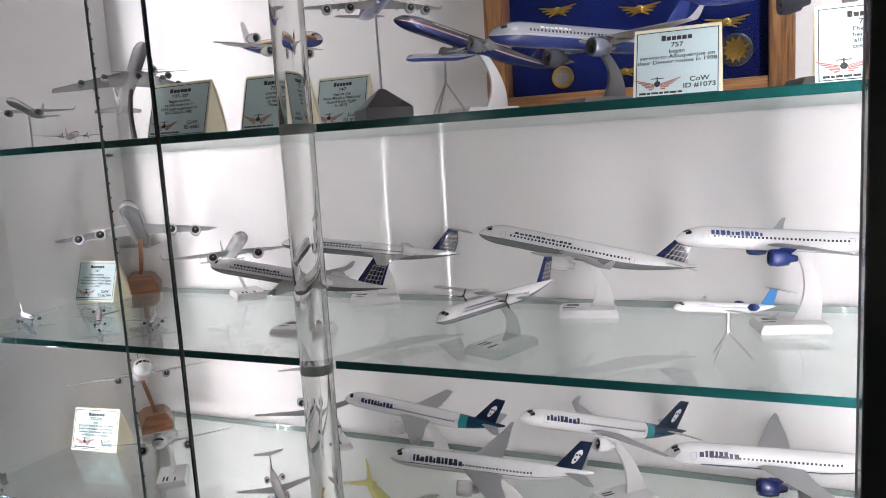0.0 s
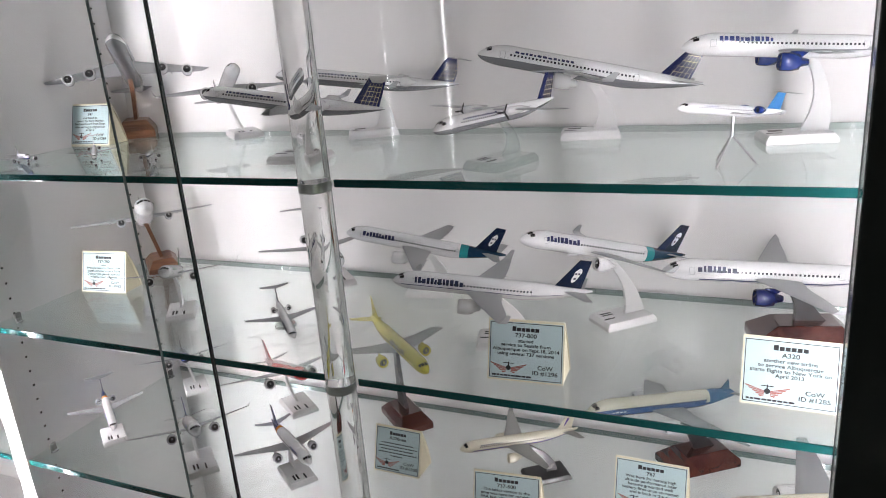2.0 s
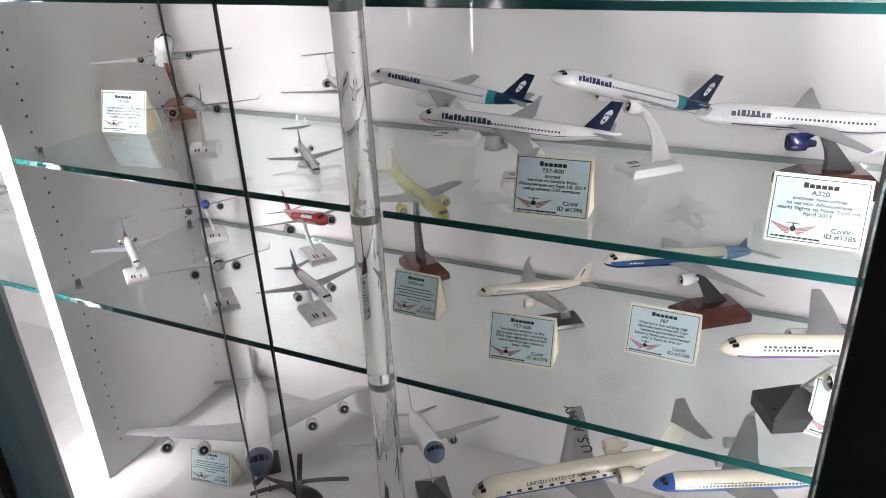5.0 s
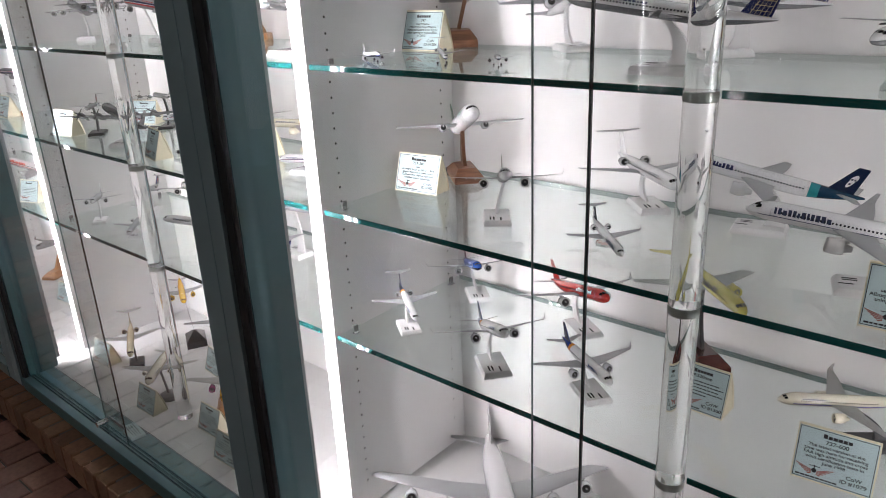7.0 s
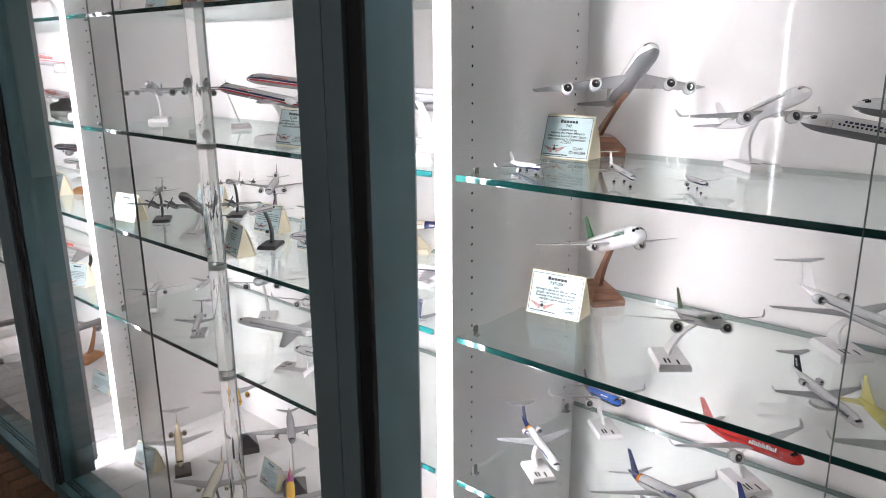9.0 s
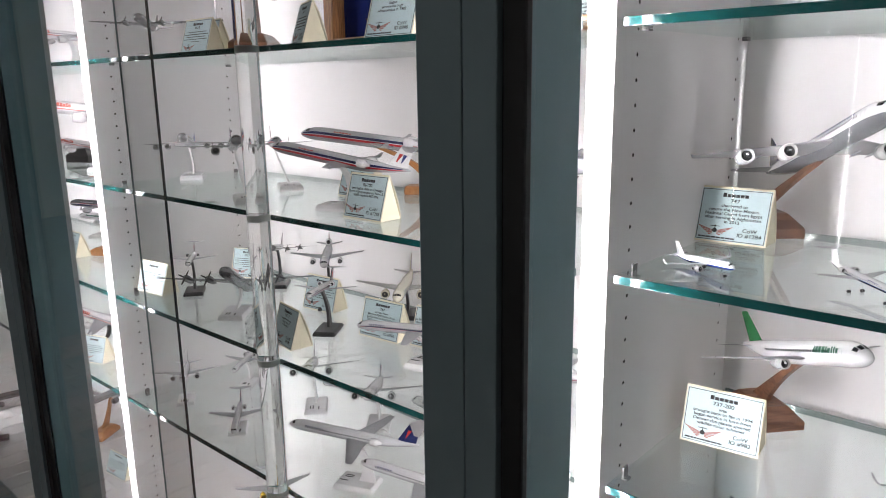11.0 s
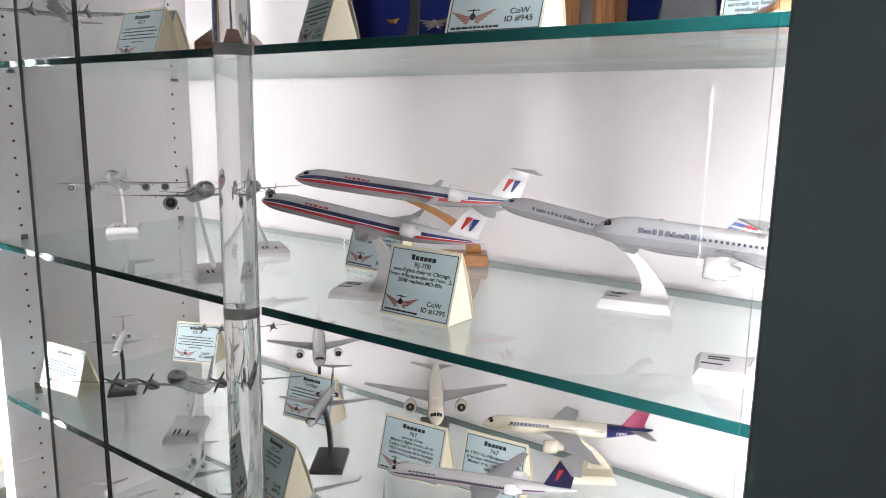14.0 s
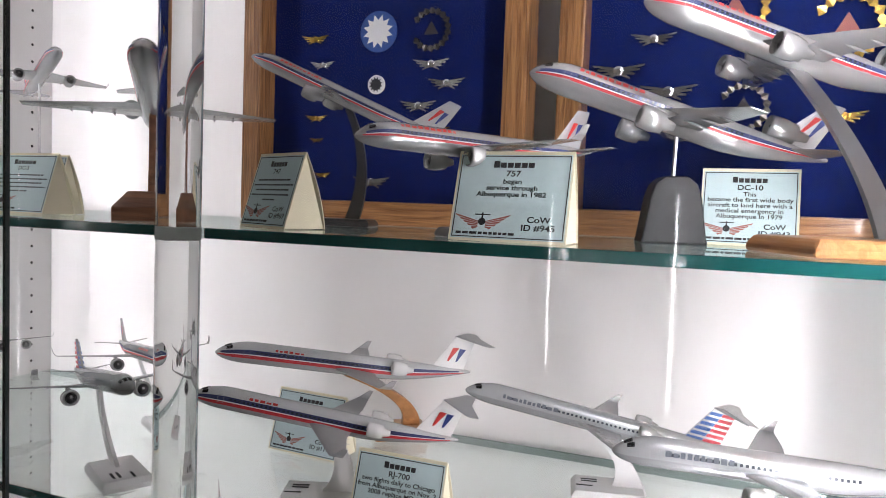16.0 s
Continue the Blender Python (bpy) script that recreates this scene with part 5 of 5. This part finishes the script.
aircraft("silver airliner model on a dark stand", "narrow", "silver", "black", (-2.67, 0.79, 0.090), (-2.67, 0.79, 0.265), 72.0, 3.0, 0.280)

# ---- the cards ----
tent_card("pale blue tent card with black print and red wings", "737-100", "began service\nto Albuquerque in\n1982 later upgraded to\n737-300s in 1985", "ID #681", (0.528, 0.875, 1.524), 0.0, 0.117)
tent_card("pale blue tent card with black print and red wings", "757", "chartered\ncampaign\nto visit\nPlaza", "ID #484", (0.687, 0.900, 1.524), 0.0, 0.112)
tent_card("pale blue tent card with black print and red wings", "747", "return the\nNew Mexico National\nGuard from Egypt\nin 2012", "ID #1282", (0.732, 1.020, 1.524), 0.0, 0.095)
tent_card("pale blue tent card with black print and red wings", "757", "began\nservice to Albuquerque on\ntheir Denver routes in 1998", "ID #1073", (1.261, 0.900, 1.524), 0.0, 0.098)
tent_card("pale blue tent card with black print and red wings", "767", "The new\nhere for\naltitude\ntests on", "", (1.451, 0.870, 1.524), 0.0, 0.095)
tent_card("pale blue tent card with black print and red wings", "747", "chartered to\nreturn the New Mexico\nNational Guard from Egypt\nafter serving in Afghanistan\nin 2012", "ID #1284", (0.045, 1.097, 1.204), 1.6, 0.109)
tent_card("pale blue tent card with black print and red wings", "737-200", "was\nbrought back to life in 1994\nbegan service in here from\nDenver the planes sported\nwildlife color schemes", "ID #982", (0.079, 1.022, 0.903), 6.5, 0.115)
tent_card("pale blue tent card with black print and red wings", "737-800", "started\nservice to Seattle from\nAlbuquerque on Sept.18, 2014\nusing several 737 versions", "ID #1296", (1.058, 0.875, 0.903), 3.1, 0.110)
tent_card("pale blue tent card with black print and red wings", "A320", "another new airline\nto service Albuquerque\nstarts flights to New York on\nApril 2013", "ID #1285", (1.394, 0.895, 0.903), -1.5, 0.112)
tent_card("pale blue tent card with black print and red wings", "737-600", "The latest version at the\ntime was here for receiving\nFAA high altitude and cross\nwind certification tests in\nJune 1998", "ID #1079", (0.996, 0.928, 0.605), 5.1, 0.112)
tent_card("pale blue tent card with black print and red wings", "787", "Was here for testing high\naltitude performance later\nbecame grounded with\nbattery fires once corrected\nand is back in the air", "ID #1286", (1.208, 1.028, 0.605), -1.0, 0.116)
tent_card("pale blue tent card with black print and red wings", "767", "The new\nhere for\naltitude\ntests on", "", (1.476, 0.905, 0.605), -11.0, 0.095)
tent_card("pale blue tent card with black print and red wings", "A320neo", "", "ID #1300", (0.757, 1.003, 0.605), -1.3, 0.095)
tent_card("pale blue tent card with black print and red wings", "C-135", "", "ID #888", (0.233, 0.902, 0.090), 9.4, 0.110)
tent_card("pale blue tent card with black print and red wings", "727-200", "", "ID #852", (-1.179, 0.950, 1.524), 0.0, 0.118)
tent_card("pale blue tent card with black print and red wings", "747", "", "ID #969", (-0.730, 0.890, 1.524), -24.0, 0.095)
tent_card("pale blue tent card with black print and red wings", "757", "began\nservice through\nAlbuquerque in 1982", "ID #945", (-0.436, 0.850, 1.524), 0.0, 0.111)
tent_card("pale blue tent card with black print and red wings", "DC-10", "This\nbecame the first wide body\naircraft to land here with a\nmedical emergency in\nAlbuquerque in 1979", "ID #943", (-0.232, 1.060, 1.524), 0.0, 0.099)
tent_card("pale blue tent card with black print and red wings", "DC-3", "", "", (-1.162, 0.920, 1.524), 0.0, 0.118)
tent_card("pale blue tent card with black print and red wings", "RJ-700", "two flights daily to Chicago\nfrom Albuquerque on Nov. 2,\n2008 replace MD-80s", "ID #1295", (-0.561, 0.891, 1.204), -0.5, 0.105)
tent_card("pale blue tent card with black print and red wings", "", "service in 2007\nloads from Albuquerque to\nLos Angeles, California", "ID #1170", (-0.784, 1.066, 1.204), -4.0, 0.114)
tent_card("pale blue tent card with black print and red wings", "737", "", "", (-1.436, 0.887, 0.903), 6.2, 0.121)
tent_card("pale blue tent card with black print and red wings", "DC-4", "", "ID #890", (-1.370, 1.150, 0.903), 22.8, 0.103)
tent_card("pale blue tent card with black print and red wings", "Tri-Star", "", "ID #971", (-0.949, 1.079, 0.903), 5.9, 0.107)
tent_card("pale blue tent card with black print and red wings", "DC-9", "began service\nusing one of\nroute pts", "#978", (-0.812, 0.869, 0.903), -11.3, 0.097)
tent_card("pale blue tent card with black print and red wings", "767", "across New\nMexico flight from LA to\nDallas had to land here in\n1985 because of a woman\ndelivered a baby in flight", "ID #926", (-0.679, 1.030, 0.903), 5.1, 0.112)
tent_card("pale blue tent card with black print and red wings", "767", "in 1991 to Albuquerque with\nthe new wide-body aircraft\nModel is in 1996 Olympic\nscheme", "ID #910", (-0.549, 1.055, 0.903), 5.8, 0.099)
tent_card("pale blue tent card with black print and red wings", "C-9", "", "ID #870", (-1.337, 0.803, 0.090), 5.5, 0.104)
tent_card("pale blue tent card with black print and red wings", "737-300", "", "ID #880", (-0.901, 0.740, 0.090), 2.3, 0.101)
tent_card("pale blue tent card with black print and red wings", "737", "", "ID #895", (-0.634, 0.798, 0.090), 2.3, 0.098)
tent_card("pale blue tent card with black print and red wings", "MD-80", "", "ID #861", (-0.464, 0.744, 0.090), 1.7, 0.104)
tent_card("pale blue tent card with black print and red wings", "707", "", "ID #899", (-0.942, 1.010, 0.090), -4.9, 0.095)
tent_card("pale blue tent card with black print and red wings", "", "", "", (-2.077, 0.930, 0.903), 0.0, 0.095)
tent_card("pale blue tent card with black print and red wings", "", "", "", (-1.835, 0.865, 0.605), 20.0, 0.095)
tent_card("pale blue tent card with black print and red wings", "", "", "", (-2.023, 0.968, 0.090), 6.3, 0.125)

# ---- lettering on two models ----
decal_text(army_jet, "U.S. ARMY", 0.030, (-0.045, -0.115, 0.0045), (0, -1, 0.09), (1, 0, 0), INK)
decal_text(army_jet, "UNITED STATES OF AMERICA", 0.0105, (0.035, 0.0222, 0.010), (-1, 0, 0), (0, -0.25, 1), INK)
decal_text(navy_jet, "1996", 0.009, (-0.080, 0.0128, -0.001), (-1, 0, 0), (0, 0, 1), PLASTIC_WHITE)

# ---- framed badge boards on the top shelf ----
def wing_badge(parent, x, z, w, mat, label):
    """A small spread-wing pin with a round boss."""
    bm = bmesh.new()
    for sg in (1, -1):
        for i in range(4):
            q = i / 4
            a = Vector((sg * w * 0.06, 0, w * 0.03 * (1 - i)))
            b = Vector((sg * w * (0.5 - 0.09 * i), -0.001, w * (0.11 - 0.085 * i)))
            t = Vector((0, 0, w * 0.035))
            d = Vector((0, -0.0022, 0))
            loft(bm, [[a + t, a - t, a - t + d, a + t + d], [b + t * 0.5, b - t * 0.5, b - t * 0.5 + d, b + t * 0.5 + d]])
    lathe_ring = [circle((0, -h, 0), (1, 0, 0), (0, 0, 1), r, 14) for h, r in ((0, w * 0.10), (0.003, w * 0.10), (0.0042, w * 0.05))]
    loft(bm, lathe_ring)
    ob = part("badge", bm, mat, parent, label)
    ob.location = (x, 0, z)


def round_badge(parent, x, z, r, mat, inner, label):
    bm = loft(bmesh.new(), [circle((0, -h, 0), (1, 0, 0), (0, 0, 1), q, 28) for h, q in ((0, r), (0.002, r), (0.0028, r * 0.9))])
    ob = part("badge", bm, mat, parent, label)
    ob.location = (x, 0, z)
    bm = bmesh.new()
    n = 24
    star = [bm.verts.new((r * (0.82 if i % 2 else 0.55) * math.cos(2 * math.pi * i / n), -0.0031, r * (0.82 if i % 2 else 0.55) * math.sin(2 * math.pi * i / n))) for i in range(n)]
    bm.faces.new(star)
    part("emblem", bm, inner, ob, "pale star emblem")


def wreath_badge(parent, x, z, r, mat, label):
    bm = bmesh.new()
    for i in range(16):
        a = radians(-65 + 310 * (i + 0.5) / 16 - 90)
        c = Vector((r * math.cos(a), -0.001, r * math.sin(a)))
        tdir = Vector((-math.sin(a), 0, math.cos(a)))
        n = Vector((math.cos(a), 0, math.sin(a)))
        d = Vector((0, -0.0025, 0))
        loft(bm, [[c - tdir * r * 0.22 + n * r * 0.02, c - tdir * r * 0.22 - n * r * 0.02, c - tdir * r * 0.22 - n * r * 0.02 + d, c - tdir * r * 0.22 + n * r * 0.02 + d], [c + n * r * 0.22, c - n * r * 0.16, c - n * r * 0.16 + d * 1.6, c + n * r * 0.22 + d * 1.6], [c + tdir * r * 0.2, c + tdir * r * 0.2 - n * r * 0.03, c + tdir * r * 0.2 - n * r * 0.03 + d, c + tdir * r * 0.2 + d]])
    ob = part("badge", bm, mat, parent, label)
    ob.location = (x, 0, z)
    bm = bmesh.new()
    tri_v = [bm.verts.new((r * 0.5 * math.cos(radians(a)), -0.0015, r * 0.5 * math.sin(radians(a)))) for a in (90, 210, 330)]
    bm.faces.new(tri_v)
    part("emblem", bm, INK_RED if mat is GOLD else DARK_PIN, ob, "small plain emblem")


def badge_board(x0, x1, h, y, wings, rounds, wreaths):
    w = x1 - x0
    e = thing("badge_board", pose((x0 + x1) / 2, y, S1 + 0.0005), "oak framed board with royal blue felt and pinned badges", "picture frame", "badge boards")
    f = 0.034
    part("felt_panel", boxed(-w / 2 + f * 0.6, w / 2 - f * 0.6, 0.002, 0.012, f * 0.6, h - f * 0.6), FELT, e, "royal blue felt backing")
    part("frame_side", boxed(-w / 2, -w / 2 + f, -0.034, 0.016, 0, h), OAK, e, bevel=0.003)
    part("frame_side", boxed(w / 2 - f, w / 2, -0.034, 0.016, 0, h), OAK, e, bevel=0.003)
    part("frame_rail", boxed(-w / 2 + f + 0.0005, w / 2 - f - 0.0005, -0.034, 0.016, 0, f), OAK_RAIL, e, bevel=0.003)
    part("frame_rail", boxed(-w / 2 + f + 0.0005, w / 2 - f - 0.0005, -0.034, 0.016, h - f, h), OAK_RAIL, e, bevel=0.003)
    cx = (x0 + x1) / 2
    for bx, bz, bw, gold in wings:
        wing_badge(e, bx - cx, bz - S1, bw, GOLD if gold else SILVER_PIN, "gold wing badge" if gold else "silver wing badge")
    for bx, bz, br, m1, m2, lab in rounds:
        round_badge(e, bx - cx, bz - S1, br, m1, m2, lab)
    for bx, bz, br, gold in wreaths:
        wreath_badge(e, bx - cx, bz - S1, br, GOLD if gold else DARK_PIN, "gold wreath badge" if gold else "dark silver wreath badge")


PATCH_BLUE = surface("blue_patch", (0.03, 0.08, 0.28), 0.8, vary=0.1)
PATCH_WHITE = surface("white_patch", (0.72, 0.72, 0.72), 0.8, vary=0.05)
badge_board(-0.962, -0.509, 0.46, 1.187, [(-0.853, 1.801, 0.046, 1), (-0.839, 1.762, 0.042, 0), (-0.660, 1.757, 0.056, 0), (-0.635, 1.729, 0.056, 0), (-0.678, 1.698, 0.056, 0), (-0.848, 1.682, 0.038, 1), (-0.846, 1.649, 0.026, 1), (-0.835, 1.596, 0.030, 1), (-0.750, 1.587, 0.060, 0), (-0.645, 1.663, 0.036, 1)],
            [(-0.746, 1.807, 0.030, PATCH_BLUE, PATCH_WHITE, "round blue and white patch"), (-0.747, 1.730, 0.014, PATCH_WHITE, INK, "small oval white badge")], [(-0.662, 1.805, 0.026, 0)])
badge_board(-0.469, -0.052, 0.46, 1.187, [(-0.354, 1.776, 0.056, 0), (-0.396, 1.737, 0.066, 0), (-0.333, 1.709, 0.070, 0), (-0.135, 1.676, 0.05, 1)], [], [(-0.244, 1.688, 0.026, 0), (-0.260, 1.808, 0.034, 1), (-0.137, 1.779, 0.034, 1)])
badge_board(0.938, 1.396, 0.46, 1.187, [(1.053, 1.690, 0.060, 1), (1.181, 1.676, 0.062, 1), (1.306, 1.642, 0.062, 1), (1.157, 1.585, 0.056, 1)], [(1.058, 1.585, 0.018, GOLD, SILVER_PIN, "round gold seal"), (1.318, 1.601, 0.024, PLASTIC_BLACK, GOLD, "dark round seal with a gold star")], [])

# ---- small helicopter on the base board ----
heli = thing("model_helicopter", pose(0.470, 0.940, S5), "small black helicopter model with drooping rotor blades", "model helicopter")
bm = bmesh.new()
loft(bm, [circle((x, 0, 0.030 + dz), (0, 1, 0), (0, 0, 1), r, 14) for x, r, dz in ((0.060, 0.002, -0.004), (0.052, 0.010, -0.002), (0.030, 0.017, 0), (0.0, 0.017, 0.002), (-0.025, 0.010, 0.005), (-0.075, 0.004, 0.008), (-0.11, 0.003, 0.010))])
part("body", bm, PLASTIC_BLACK, heli, smooth=True)
for i in range(4):
    a = radians(35 + 90 * i)
    d, s = Vector((math.cos(a), math.sin(a), 0)), Vector((-math.sin(a), math.cos(a), 0))
    bm = loft(bmesh.new(), [[Vector((0, 0, 0.058)) + d * q * 0.11 + s * 0.006 * k + Vector((0, 0, -0.012 * q * q + z)) for k, z in ((1, 0), (-1, 0), (-1, 0.0015), (1, 0.0015))] for q in (0.04, 0.3, 0.6, 0.85, 1.0)])
    part("rotor_blade", bm, PLASTIC_BLACK, heli)
bm = bmesh.new()
rod(bm, (0, 0, 0.044), (0, 0, 0.060), 0.004, n=10)
part("mast", bm, PLASTIC_GREY, heli)
part("tail_fin", loft(bmesh.new(), [foil((-0.095, 0, 0.036), 0.02, 0.003, (0, 1, 0)), foil((-0.108, 0, 0.068), 0.014, 0.002, (0, 1, 0))]), PLASTIC_BLACK, heli)
part("tailplane", boxed(-0.112, -0.098, -0.03, 0.03, 0.0385, 0.0405), PLASTIC_BLACK, heli)
for gx, gy in ((0.03, 0.014), (0.03, -0.014), (-0.09, 0)):
    bm = bmesh.new()
    rod(bm, (gx, gy, 0.02), (gx, gy * 1.2, 0.006), 0.0015, n=6)
    rod(bm, (gx, gy * 1.2 - 0.003, 0.006), (gx, gy * 1.2 + 0.003, 0.006), 0.006, n=12)
    part("wheel", bm, PLASTIC_BLACK, heli)

# ---- a card lying on the inner rail ----
flat = thing("folded_leaflet", pose(-0.830, 0.665, 0.0892, 0, 0, -8), "pale green printed leaflet lying on the rail", "leaflet")
part("sheet", boxed(-0.05, 0.05, -0.022, 0.022, 0, 0.0008), CARD_PAPER, flat)
bm = bmesh.new()
for i in range(4):
    box(bm, -0.04, 0.03 - 0.01 * (i % 2), 0.010 - i * 0.007, 0.012 - i * 0.007, 0.0009, 0.0011)
part("text_bars", bm, INK, flat, "small print drawn as plain bars")

# ---- kerb and pavers, piece by piece ----
kerb = tagged(part("kerb", boxed(-6.0, 4.5, 0.535, 0.60, GROUND - 0.04, SILL_Z - 0.004), MORTAR), "mortar bed of the brick kerb under the window", "kerb", kind="structure")
bm = boxed(0.003, 0.071, -0.028, 0.07, 0.002, 0.099)
bmesh.ops.bevel(bm, geom=bm.edges[:], offset=0.0035, segments=1, affect="EDGES")
kerb_mesh = bpy.data.meshes.new("brick")
bm.to_mesh(kerb_mesh)
bm.free()
kerb_mesh.materials.append(CURB)
rnd = random.Random(5)
for i in range(86):
    b = new("brick", kerb_mesh)
    b.parent = kerb
    b.matrix_local = pose(-4.6 + i * 0.075, 0.535 + rnd.uniform(-0.002, 0.002), GROUND + rnd.uniform(-0.0015, 0.0), rnd.uniform(-0.6, 0.6), 0, rnd.uniform(-0.6, 0.6))
paving = tagged(part("paving", boxed(-9, 8, -5, 0.5, GROUND - 0.044, GROUND - 0.006), MORTAR), "reddish clay brick paving with dark joints", "paving", kind="structure")
bm = boxed(0.003, 0.097, 0.003, 0.197, -0.02, 0.0)
bmesh.ops.bevel(bm, geom=[e for e in bm.edges if all(v.co.z > -0.001 for v in e.verts)], offset=0.003, segments=1, affect="EDGES")
paver_mesh = bpy.data.meshes.new("brick")
bm.to_mesh(paver_mesh)
bm.free()
paver_mesh.materials.append(PAVER)
for col in range(-42, 9):
    for row in range(6):
        b = new("brick", paver_mesh)
        b.parent = paving
        b.matrix_local = pose(col * 0.1, 0.30 - row * 0.2 + (0.1 if col % 2 else 0.0), GROUND + rnd.uniform(-0.002, 0.001), rnd.uniform(-0.4, 0.4), rnd.uniform(-0.4, 0.4), rnd.uniform(-0.5, 0.5))
